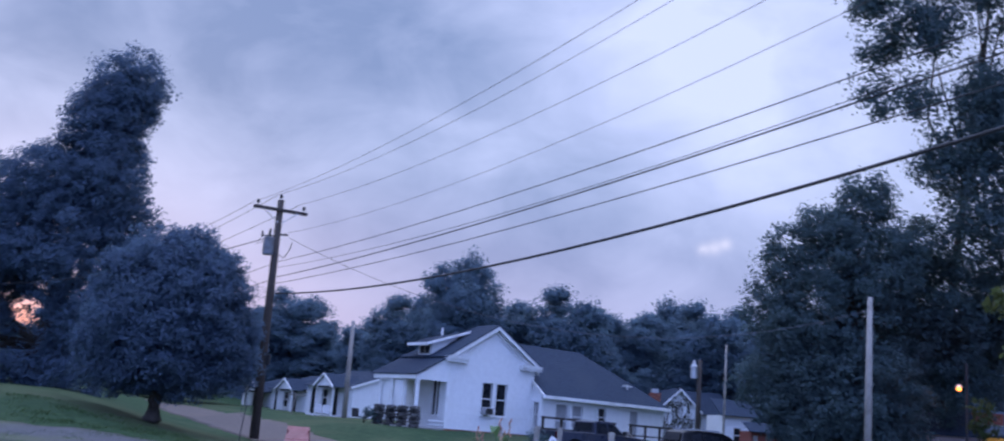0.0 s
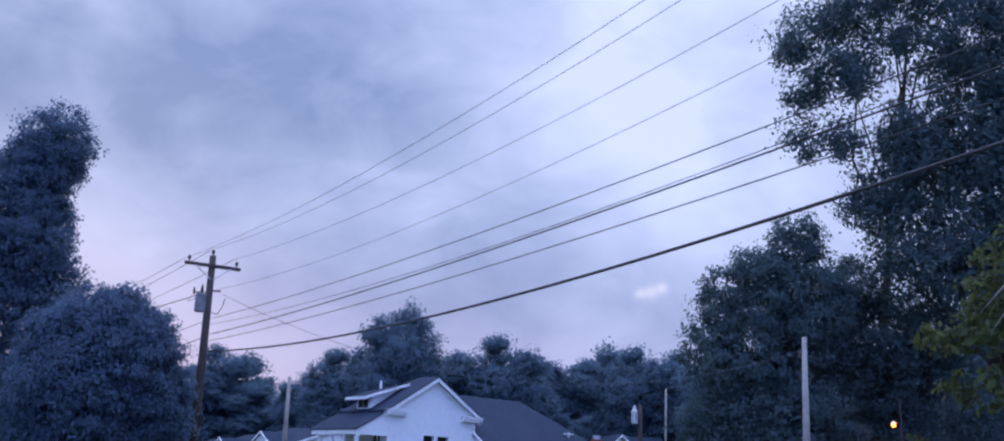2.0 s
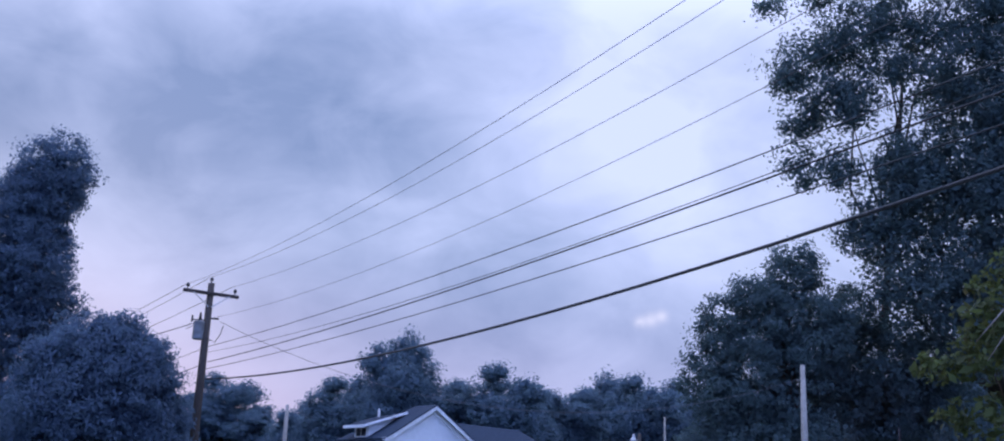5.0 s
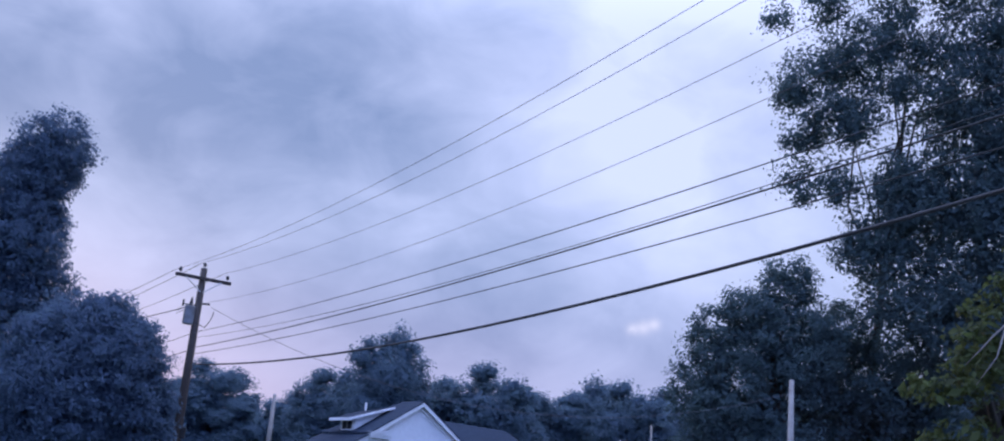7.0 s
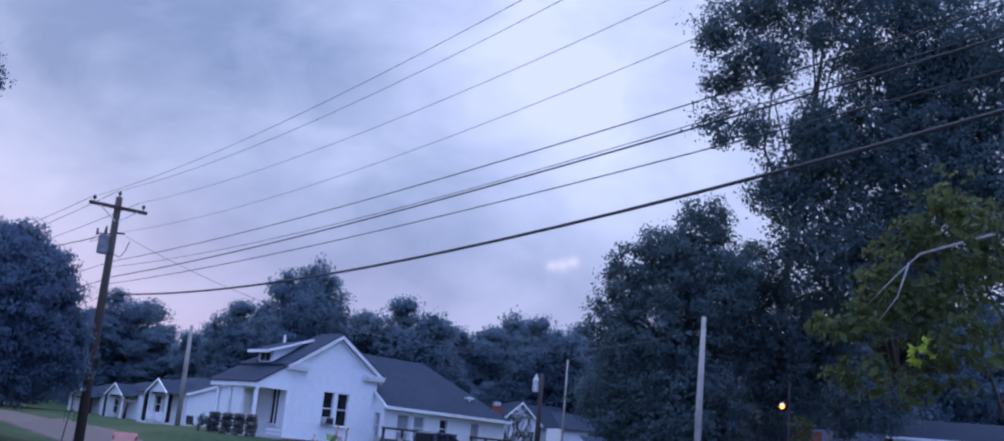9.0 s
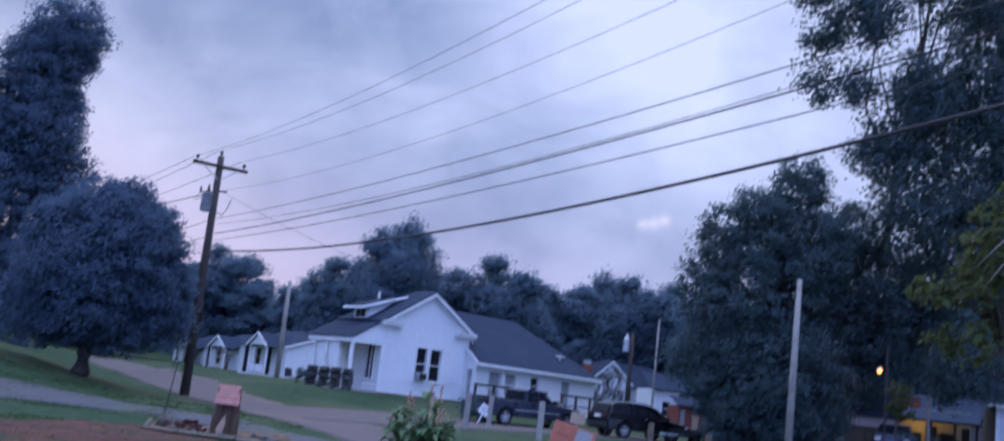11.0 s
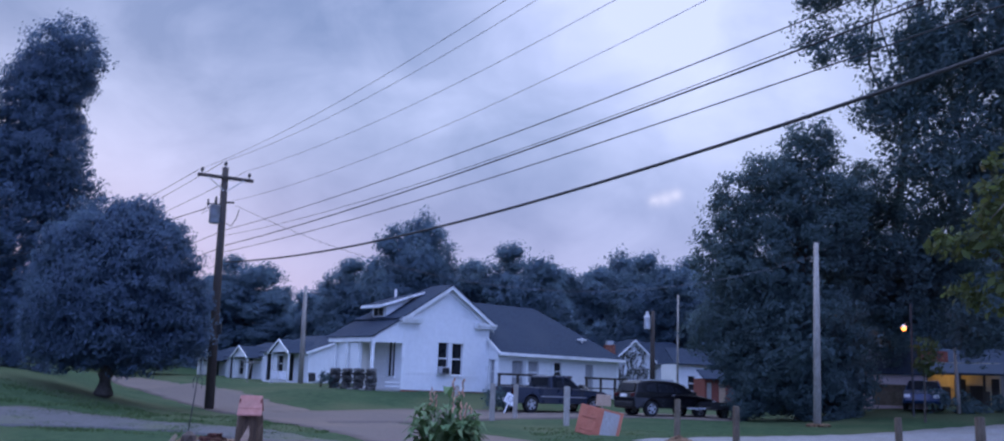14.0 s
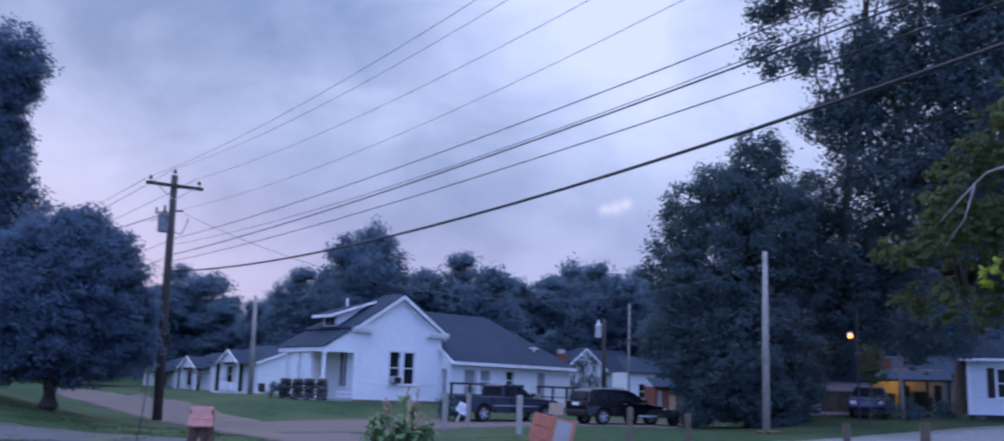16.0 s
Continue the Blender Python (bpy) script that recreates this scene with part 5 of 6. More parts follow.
# ---- garage, lit carport and small house on the far side of the gravel ----
def garage():
    z = land(20.8, 49.3)
    b = thing("block_garage", pose(20.7, 49.8, z, 0, 0, -22), "pinkish block garage with a closed brown shutter", "garage")
    part("wall", Geo().box(0, 0, -0.4, 0.45, 0.15, 1.75).box(1.95, 0, -0.4, 2.85, 0.15, 1.75).box(0.45, 0, 1.2, 1.95, 0.15, 1.75).box(0.45, 0, -0.4, 1.95, 0.15, 0.2).box(0, 0.15, -0.4, 2.85, 4, 1.75), PINKBRICK, b)
    d = part("garage_door", Geo().box(0.45, 0.06, 0.2, 1.95, 0.1, 1.2), POSTWOOD, b, "weathered brown shutter door")
    for k in range(3):
        part("panel", Geo().box(0.49, 0.04, 0.23 + k * 0.32, 1.91, 0.058, 0.52 + k * 0.32), POSTWOOD, d)
    part("lamp", Geo().box(2.3, -0.1, 1.15, 2.42, 0, 1.4), PLASTIC, b)
    part("roof", shingled(Geo(), (-0.3, -0.3, 1.72), (3.15, -0.3, 1.72), (2.5, 2.0, 2.9), (0.2, 2.0, 2.9), 8), SHINGLE, b)
    part("roof", shingled(Geo(), (3.15, -0.3, 1.72), (3.15, 4.3, 1.72), (2.5, 2.01, 2.9), (2.5, 2.0, 2.9), 8), SHINGLE, b)


garage()


def carport():
    x, y = 28.6, 56.0
    z = land(x, y)
    b = thing("lit_carport", pose(x, y, z + 0.35, 0, 0, -27), "carport with a cream wall lit by a warm lamp", "carport")
    part("back_wall", Geo().box(-2.4, 2.6, -0.8, 2.2, 2.75, 2.1), WARMWALL, b)
    part("side_wall", Geo().box(-2.4, 1.2, -0.8, -2.28, 2.6, 2.1), RUSTRED, b)
    part("roof", Geo().slab([(-2.8, -0.4, 1.45), (2.6, -0.4, 1.45), (2.6, 3.2, 2.2), (-2.8, 3.2, 2.2)], 0.12), SHINGLE, b)
    part("upper_wall", Geo().box(-2.2, 2.9, 2.1, -0.5, 3.05, 2.75), RUSTRED, b)
    for px in (-1.6, 0.1, 1.3, 2.4):
        part("post", Geo().box(px - 0.07, -0.25, -0.9, px + 0.07, -0.1, 1.4), PLANK, b)
    for px, w, hh in ((-0.9, 0.5, 1.0), (0.6, 0.7, 1.1), (1.7, 0.4, 1.5), (-0.2, 0.6, 1.45), (-1.9, 0.5, 0.7), (1.25, 0.35, 0.8)):
        part("storage_box", Geo().box(px, 1.4, -0.9, px + w, 2.0, hh - 0.3), PLANK, b, bevel=0.02)
    l = part("ceiling_lamp", Geo().blob((-0.4, 1.6, 1.62), (0.09, 0.09, 0.06), 0.0), BULB, b, "glowing warm bulb")
    lamp = new("carport_light", bpy.data.lights.new("carport_light", "POINT"))
    lamp.data.energy, lamp.data.color, lamp.data.shadow_soft_size = 24, (1.0, 0.62, 0.20), 0.1
    lamp.matrix_world = b.matrix_basis @ Matrix.Translation((-0.4, 1.4, 1.4))
    n = thing("grey_outbuilding", pose(31.5, 58.0, land(31.5, 58.0), 0, 0, -28), "grey sided outbuilding with a pale metal roof", "building")
    part("wall", Geo().box(-3, 0, -0.4, 3, 4, 2.2), GREYBOARD, n)
    part("roof", Geo().slab([(-3.3, -0.4, 2.1), (3.3, -0.4, 2.1), (3.3, 2, 3.3), (-3.3, 2, 3.3)], 0.08), SHINGLE, n)


carport()
lp = plain_pole("leaning_pole", 23.6, 46.2, 4.25, 0.085, GREYWOOD, "thin leaning wooden pole near the carport", (-0.12, 0))


def street_lamp():
    x, y = 20.2, 44.15                       # the lamp itself; its pole stands back among the leaves
    z = land(x, y)
    s = thing("street_lamp", pose(x, y, z), "dark pole lamp glowing orange among the trees", "street lamp")
    top = 4.85 - z
    part("pole", Geo().tube([(0.75, 0.9, -0.3), (0.75, 0.9, top + 1.2)], 0.05, 8), CABLE, s)
    part("arm", Geo().tube([(0.75, 0.9, top + 0.3), (0.35, 0.4, top + 0.36), (0, 0, top + 0.16)], 0.018, 6), POLEWOOD, s)
    hd = part("lamp_head", Geo().tube([(0, 0, top + 0.06), (0, 0, top + 0.14), (0, 0, top + 0.2)], [0.17, 0.12, 0.04], 12), STEEL, s)
    part("globe", Geo().blob((0, 0, top), (0.12, 0.12, 0.11), 0.0), SODIUM, hd, "glowing orange glass globe")
    lamp = new("street_light", bpy.data.lights.new("street_light", "POINT"))
    lamp.data.energy, lamp.data.color, lamp.data.shadow_soft_size = 28, (1.0, 0.40, 0.12), 0.09
    lamp.location = (x - 0.1, y - 0.35, 4.9)


street_lamp()


def small_house():
    h = thing("small_white_house", pose(26.85, 46.3, land(27, 46.5) + 0.25, 0, 0, -31), "small pale sided house with black shutters", "house")
    q = [(1.25, 0.75, 2.25, 2.05), (4.0, 0.75, 5.0, 2.05)]
    part("front_wall", siding(Geo(), 0, 8, -0.05, 2.5, q, row=0.12), GREYSIDING, h, "pale grey lapped vinyl siding")
    for k in q:
        w = window(h, Matrix(), *k, casing=0.07)
        for x in (k[0] - 0.42, k[2] + 0.10):
            part("shutter", Geo().box(x, -0.05, k[1] - 0.02, x + 0.32, -0.024, k[3] + 0.05), PLASTIC, h, "black louvred shutter")
    part("side_wall", Geo().box(0, 0.14, -0.05, 0.15, 7, 2.5).box(0.15, 6.85, -0.05, 8, 7, 2.5).box(7.85, 0.14, -0.05, 8, 6.85, 2.5), GREYSIDING, h)
    part("corner_trim", Geo().box(-0.03, -0.04, -0.05, 0.12, 0.1, 2.5), TRIM, h)
    # a solid black block stands in for the shade beneath the floor
    part("skirting", Geo().box(0.05, 0.05, -0.6, 7.95, 6.95, -0.05), PLASTIC, h, "solid black block in place of the shaded gap under the house")
    for x in (0.3, 3, 6):
        part("block_pier", Geo().box(x, 0.02, -0.6, x + 0.4, 0.06, -0.05), STONE, h)
    part("roof", shingled(Geo(), (-0.4, -0.4, 2.5), (8.4, -0.4, 2.5), (8.4, 3.5, 3.6), (-0.4, 3.5, 3.6), 14), SHINGLE, h)
    part("roof", shingled(Geo(), (8.4, 7.4, 2.5), (-0.4, 7.4, 2.5), (-0.4, 3.5, 3.6), (8.4, 3.5, 3.6), 14), SHINGLE, h)
    part("gutter", Geo().box(-0.42, -0.5, 2.4, 8.42, -0.38, 2.52), TRIM, h)
    part("soffit", Geo().box(-0.4, -0.38, 2.42, 8.4, -0.03, 2.46), TRIM, h)
    part("gable_end", Geo(pose(0, 0, 0, 0, 0, 90)).prism([(0.0, 2.45), (7.0, 2.45), (3.5, 3.5)], -0.15, 0.0), GREYSIDING, h)


small_house()


# ---- fence posts, signs ----
def fence_post(x, y, high, r, lean, kind):
    p = thing("fence_post", at(x, y), "weathered wooden fence post standing in grass" if kind else "grey square wooden fence post in grass", "post", "fence posts along the drive")
    if kind:
        part("post", Geo().tube([(0, 0, -0.2), (lean * 0.5, 0, high * 0.5), (lean, 0, high - 0.02), (lean, 0, high)], [r * 1.05, r, r * 0.96, r * 0.7], 12), POSTWOOD, p, smooth=False)
    else:
        part("post", Geo().prism([(-r, -0.2), (r, -0.2), (r + lean, high - 0.03), (lean, high), (-r + lean, high - 0.03)], -r, r), GREYWOOD, p)
    return p


for x, y, hi, r, lean, kind in ((2.19, 40.3, 1.42, 0.10, 0.0, 0), (3.2, 42.2, 1.40, 0.09, 0.03, 0), (4.81, 38.35, 1.42, 0.10, 0.0, 0), (6.90, 29.70, 1.28, 0.09, 0.02, 1), (7.70, 26.55, 1.22, 0.09, 0.0, 1),
                                (9.46, 20.97, 1.25, 0.075, -0.03, 1), (10.91, 20.48, 1.32, 0.10, -0.03, 1), (0.95, 47.3, 1.1, 0.10, 0, 0), (12.0, 19.0, 1.3, 0.09, 0, 1)):
    fence_post(x, y, hi, r, lean, kind)


eh = thing("earth_heap", at(6.92, 29.5), "small heap of dry earth at a fence post", "earth")
g = Geo()
for k in range(16):
    a = k * 2.4
    r = 0.09 * math.sqrt(k)
    g.blob((r * math.cos(a), r * math.sin(a), 0.16 - 0.4 * r), (0.17, 0.17, 0.13), 0.45, k)
part("heap", g, STRAW, eh)


def panel_sign():
    s = thing("panel_board", at(5.15, 33.2, -6), "orange-red board and grey framed panel leaning by the drive", "sign board")
    m = pose(0, 0, 0, -14, 13, 0)
    b = part("red_panel", Geo(m).box(-0.70, -0.03, -0.08, -0.02, 0.02, 0.86), ORANGE, s, "orange-red panelled board", bevel=0.008)
    for z in (0.05, 0.46):
        part("raised_field", Geo(m).box(-0.60, -0.05, z, -0.14, -0.03, z + 0.33), ORANGE, b, bevel=0.01)
    g = part("grey_panel", Geo(m).box(0.06, -0.05, 0.0, 0.58, -0.01, 0.80), GREYBOARD, s, "weathered grey slatted panel")
    part("panel_frame", Geo(m).box(-0.02, -0.06, -0.08, 0.06, 0.02, 0.86).box(0.58, -0.06, -0.08, 0.68, 0.02, 0.86).box(0.06, -0.06, 0.80, 0.58, 0.02, 0.86).box(0.06, -0.06, -0.08, 0.58, 0.02, 0.0), ORANGE, s)
    for k in range(5):
        part("slat", Geo(m).box(0.08 + k * 0.1, -0.065, 0.02, 0.155 + k * 0.1, -0.05, 0.78), GREYBOARD, g)
    part("prop", Geo().box(-0.35, 0.16, -0.1, -0.28, 0.22, 0.8).box(0.28, 0.16, -0.1, 0.35, 0.22, 0.8), GREYWOOD, s)
    c = thing("plywood_board", at(5.42, 33.9, -6), "small bare plywood board on a stake behind the panels", "sign board")
    part("board", Geo(pose(0, 0, 0, 0, 2, 0)).box(-0.24, -0.01, 0.88, 0.24, 0.02, 1.25), BOARD, c, bevel=0.005)
    part("stake", Geo().box(-0.03, 0.02, -0.2, 0.03, 0.06, 1.1), GREYWOOD, c)


panel_sign()
ys = thing("yard_sign", at(3.05, 46.6), "small tilted white sign on a stake", "sign")
m = pose(0.25, 0, 0.62, 0, 28, 0)
part("stake", Geo().tube([(-0.05, 0, -0.1), (0.3, 0, 0.75)], 0.03, 6), WHITEBOARD, ys)
bd = part("board", Geo(m).box(-0.24, -0.02, -0.2, 0.24, 0.0, 0.25), WHITEBOARD, ys, bevel=0.005)
for z, w in ((0.12, 0.16), (0.02, 0.19), (-0.08, 0.12)):
    part("print_bar", Geo(m).box(-w, -0.024, z - 0.02, w, -0.021, z + 0.015), INK, bd)


# ---- log planter with its red box ----
def log_stand():
    s = thing("log_stand", at(-4.17, 24.4, 6, -0.12), "hollow split log stump carrying a faded red box", "stump")
    g = Geo()
    n, rows = 18, 8
    pts = []
    for i in range(rows + 1):
        z = -0.05 + 0.92 * i / rows
        for j in range(n):
            a = 2 * math.pi * j / n
            r = (0.31 - 0.03 * i / rows + 0.05 * (i == 0)) * (1 + 0.14 * noise.noise(Vector((math.cos(a) * 2, math.sin(a) * 2, z * 1.1))))
            pts.append((r * math.cos(a), r * math.sin(a), z))
    g.add(pts, [(i * n + j, i * n + (j + 1) % n, (i + 1) * n + (j + 1) % n, (i + 1) * n + j) for i in range(rows) for j in range(n)] + [tuple(range(rows * n, rows * n + n))])
    part("log", g, CEDAR, s, "split log with dark bark and pale heartwood")
    part("split_face", Geo().prism([(-0.14, 0.16), (-0.04, 0.10), (0.03, 0.42), (0.0, 0.62), (-0.06, 0.5), (-0.16, 0.3)], -0.32, -0.2), BOARD, s, "pale bare split wood")
    b = part("red_box", Geo().box(-0.23, -0.26, 0.85, 0.23, 0.26, 1.0), RUSTRED, s)
    part("lid", Geo().slab([(-0.27, -0.38, 0.86), (0.27, -0.38, 0.86), (0.25, 0.0, 1.28), (-0.25, 0.0, 1.28)], 0.03).slab([(-0.25, 0.0, 1.28), (0.25, 0.0, 1.28), (0.27, 0.38, 0.95), (-0.27, 0.38, 0.95)], 0.03), REDPAINT, b, "faded red sloping lid")
    part("end_board", Geo().prism([(-0.25, 0.9), (-0.22, 0.9), (-0.22, 1.2), (-0.25, 1.2)], -0.15, 0.25).prism([(0.22, 0.9), (0.25, 0.9), (0.25, 1.2), (0.22, 1.2)], -0.15, 0.25), RUSTRED, b)


log_stand()


def planter():
    p = thing("planter_bed", at(-4.0, 24.6, 0), "timber-edged planter bed with earth and rubble", "planter")
    z = land(-4.0, 24.6)

    def beam(a, b, w=0.065):
        a, b = (Vector((q[0] + 4.0, q[1] - 24.6, land(q[0], q[1]) - z + 0.06)) for q in (a, b))
        part("edging_beam", Geo().tube([a, b], w, 4), POSTWOOD, p, bevel=0.008)

    for a, b in (((-5.75, 23.55), (-3.7, 23.15)), ((-3.65, 23.12), (-2.3, 22.75)), ((-5.75, 23.6), (-6.25, 26.2)), ((-2.3, 22.8), (-2.9, 25.8))):
        beam(a, b)
    g = Geo()
    n = 14
    pts = []
    for i in range(n + 1):
        for j in range(n + 1):
            a, b = Vector((-5.7, 23.6)).lerp(Vector((-2.35, 22.85)), i / n), Vector((-6.1, 26.2)).lerp(Vector((-2.9, 25.8)), i / n)
            q = a.lerp(b, j / n)
            pts.append((q.x + 4.0, q.y - 24.6, land(q.x, q.y) - z + 0.05 + 0.05 * noise.noise(Vector((q.x * 2, q.y * 2, 0)))))
    g.add(pts, [(i * (n + 1) + j, (i + 1) * (n + 1) + j, (i + 1) * (n + 1) + j + 1, i * (n + 1) + j + 1) for i in range(n) for j in range(n)])
    part("earth", g, STRAW, p, "dark littered earth", smooth=True)
    rng = random.Random(9)
    for k in range(18):
        x, y = rng.uniform(-5.5, -2.6), rng.uniform(23.5, 25.2)
        r = rng.uniform(0.05, 0.12)
        part("stone", Geo().blob((x + 4, y - 24.6, land(x, y) - z + 0.08), (r, r, r * 0.7), 0.4, k), STONE, p)


planter()
hp = thing("brick_heap", at(-4.95, 24.2), "heap of old red bricks and broken pots", "bricks")
rng = random.Random(3)
for k in range(22):
    x, y, lay = rng.uniform(-0.35, 0.35), rng.uniform(-0.25, 0.25), k // 9
    part("brick", Geo(pose(x * (1 - lay * 0.3), y, 0.09 + lay * 0.085, rng.uniform(-15, 15), rng.uniform(-15, 15), rng.uniform(0, 180))).box(-0.1, -0.05, -0.03, 0.1, 0.05, 0.03), OLDBRICK, hp, bevel=0.004)
ws = thing("concrete_chunk", at(-5.55, 24.6), "pale broken concrete block in the planter", "block")
part("block", Geo().blob((0, 0, 0.14), (0.22, 0.16, 0.16), 0.4, 5), CONCRETE, ws)
rod = thing("garden_stake", at(-6.2, 27.2), "thin dark metal plant stake leaning over", "stake")
part("rod", Geo().tube([(0, 0, -0.1), (0.13, 0, 1.2), (0.15, 0, 1.45)], 0.014, 6), CABLE, rod)
part("hook", Geo().tube([(0.15, 0, 1.45), (0.22, 0, 1.5), (0.28, 0, 1.42), (0.27, 0, 1.2)], 0.012, 6).tube([(0.15, 0, 1.45), (0.08, 0, 1.48), (0.04, 0, 1.38), (0.06, 0, 1.2)], 0.012, 6), CABLE, rod)


def canna():
    """A clump of broad-leaved lilies with dried flower heads."""
    x0, y0 = 0.25, 21.3
    p = thing("lily_clump", at(x0, y0), "clump of tall broad-leaved lilies with dried orange flower heads", "plant")
    rng = random.Random(6)
    leaves, heads = Geo(), Geo()
    for k in range(36):
        a, r = rng.uniform(0, 6.3), 0.42 * math.sqrt(rng.random())
        x, y = r * math.cos(a), r * math.sin(a)
        hi = rng.uniform(0.85, 1.4) * (1.05 - 0.5 * r)
        lx, ly = x * 0.45 + rng.uniform(-0.08, 0.08), y * 0.45 + rng.uniform(-0.08, 0.08)
        stem = Geo().tube([(x, y, -0.05), (x + lx * 0.4, y + ly * 0.4, hi * 0.5), (x + lx, y + ly, hi)], [0.02, 0.016, 0.010], 5)
        for j in range(7):
            f = 0.1 + 0.86 * j / 6
            c = Vector((x + lx * f, y + ly * f, hi * f))
            b = a + rng.uniform(-1.6, 1.6) if j < 6 else rng.uniform(0, 6.3)
            long, wide = rng.uniform(0.38, 0.62) * (1.1 - 0.4 * f), rng.uniform(0.055, 0.095)
            out, sid = Vector((math.cos(b), math.sin(b), 0)), Vector((-math.sin(b), math.cos(b), 0))
            rise = rng.uniform(0.5, 1.7)
            row = []
            for i, (w, u, v) in enumerate(((0.2, 0, 0), (1.0, 0.35, 0.30 * rise), (0.95, 0.65, 0.34 * rise), (0.05, 1.0, 0.1 * rise))):
                mid = c + out * long * u + Vector((0, 0, long * v))
                row += [mid - sid * wide * w + Vector((0, 0, 0.02 * w)), mid, mid + sid * wide * w + Vector((0, 0, 0.02 * w))]
            leaves.add([tuple(q) for q in row], [(i * 3 + s, i * 3 + s + 1, i * 3 + s + 4, i * 3 + s + 3) for i in range(3) for s in (0, 1)])
        if k % 4 == 0:
            for j in range(7):
                heads.blob((x + lx + rng.uniform(-0.03, 0.03), y + ly + rng.uniform(-0.03, 0.03), hi + 0.14 + j * 0.05), (0.021, 0.021, 0.036), 0.4, k + j)
            stem.tube([(x + lx, y + ly, hi), (x + lx, y + ly, hi + 0.45)], 0.008, 5)
        part("stem", stem, CANE, p)
    tagged(part("leaves", leaves, CANE, p, "broad blue-green leaves", smooth=True), kind="stuff")
    tagged(part("bloom", heads, BLOOM, p, "dried orange flower heads"), kind="stuff")


canna()
fr = thing("porch_bench", pose(HOUSE_X, HOUSE_Y, HOUSE_Z, 0, 0, 38), "low metal yard frame by the house wall", "frame")
part("frame_rail", Geo().tube([(0.6, -0.6, -0.7), (0.7, -0.6, -0.15), (1.6, -0.6, -0.05), (1.7, -0.6, -0.7)], 0.03, 6), GREYWOOD, fr)
part("frame_bar", Geo().tube([(0.2, -0.6, -0.45), (1.7, -0.6, -0.4)], 0.03, 6), GREYWOOD, fr)
# ---- trees ----
def tree(name, base, top, r, lobes, mat, leaf, per_area, spread, leaves, seed, label, long=1.7, fill=0.35, droop=0.4, lump=0.3, group="", core=3.0):
    """A tree with its foot at base; the lobes of its crown are given in the world."""
    z = land(*base)
    t = thing(name, pose(*base, z), label, "tree", group)
    local = [(x - base[0], y - base[1], h - z, q) for x, y, h, q in lobes]
    part("trunk", limbs((0, 0, 0), (top[0] - base[0], top[1] - base[1], top[2] - z), r, local, seed), BARK, t, smooth=True)
    c, cf = clumps(local, per_area, spread, leaves, seed, fill, lump)
    rng = np.random.default_rng(seed)
    k, kf = inner(local, core * 1.8, seed)
    size = np.concatenate([leaf * (0.6 + 0.8 * rng.random(len(c))), leaf * 1.9 * (0.7 + 0.6 * rng.random(len(k)))])
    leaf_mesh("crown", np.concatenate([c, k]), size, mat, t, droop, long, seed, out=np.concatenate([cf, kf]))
    return t


tree("tall_tree", (-22.5, 52.5), (-20.0, 51.8, 15.5), 0.55,
     [(-19.3, 51.5, 17.4, 2.0), (-19.7, 51.4, 16.2, 2.0), (-20.2, 51.2, 14.9, 2.1), (-20.0, 51.3, 13.4, 2.3), (-20.2, 51.2, 12.0, 2.7), (-22.7, 51.2, 11.9, 2.2), (-24.5, 51.5, 10.4, 2.6), (-21.0, 50.8, 8.6, 3.0), (-24.5, 51.5, 8.2, 2.9),
      (-18.8, 51.7, 10.2, 1.8), (-18.9, 51.6, 8.4, 1.7), (-27.1, 51.3, 7.2, 3.9), (-19.4, 50.8, 5.0, 2.3), (-26.6, 50.3, 4.4, 2.6), (-24.4, 50.9, 4.8, 1.4), (-22.0, 50.5, 2.3, 1.4), (-24.2, 50.2, 2.3, 1.5), (-19.9, 50.5, 2.6, 1.7), (-27.5, 49.0, 2.4, 1.8)],
     LEAF_TALL_HAZED, 0.095, 3.4, 0.50, 60, 11, "tall broadleaf tree with a leaning crown, green leaves tinted slate blue for haze", fill=0.4)
tree("pear_tree", (-11.75, 38.1), (-11.6, 38.1, 6.5), 0.30,
     [(-11.6, 38.2, 5.0, 3.0), (-11.5, 38.2, 6.0, 2.15), (-11.4, 38.2, 6.9, 1.2), (-13.2, 38.2, 4.0, 1.7), (-10.1, 38.2, 4.0, 1.75), (-12.6, 37.6, 5.6, 1.6), (-10.6, 37.6, 5.7, 1.6),
      (-11.9, 37.2, 3.6, 1.8), (-9.4, 38.2, 3.2, 1.2), (-13.9, 38.2, 3.3, 1.2), (-12.9, 37.6, 2.9, 1.1), (-10.6, 37.6, 2.8, 1.1)],
     LEAF_PEAR_HAZED, 0.08, 4.2, 0.42, 62, 12, "round dense ornamental tree on the grass, green leaves tinted slate blue for haze", fill=0.25, droop=1.2, lump=0.12, core=9.0)
tree("broad_tree", (17.0, 47.5), (16.6, 47.3, 10.5), 0.4,
     [(17.1, 47.0, 13.4, 1.4), (15.8, 47.4, 11.9, 1.6), (14.4, 47.9, 10.5, 1.8), (17.1, 47.0, 10.2, 2.8), (19.7, 48.1, 11.2, 1.9), (13.6, 48.2, 8.2, 1.9), (15.9, 47.4, 7.2, 3.1),
      (20.1, 49.1, 8.3, 3.6), (15.0, 47.9, 5.3, 2.0), (12.8, 48.5, 4.9, 1.3), (22.0, 49.3, 6.6, 3.0)],
     LEAF_DARK_HAZED, 0.105, 2.4, 0.55, 56, 13, "broad dark green tree behind the grey pole")
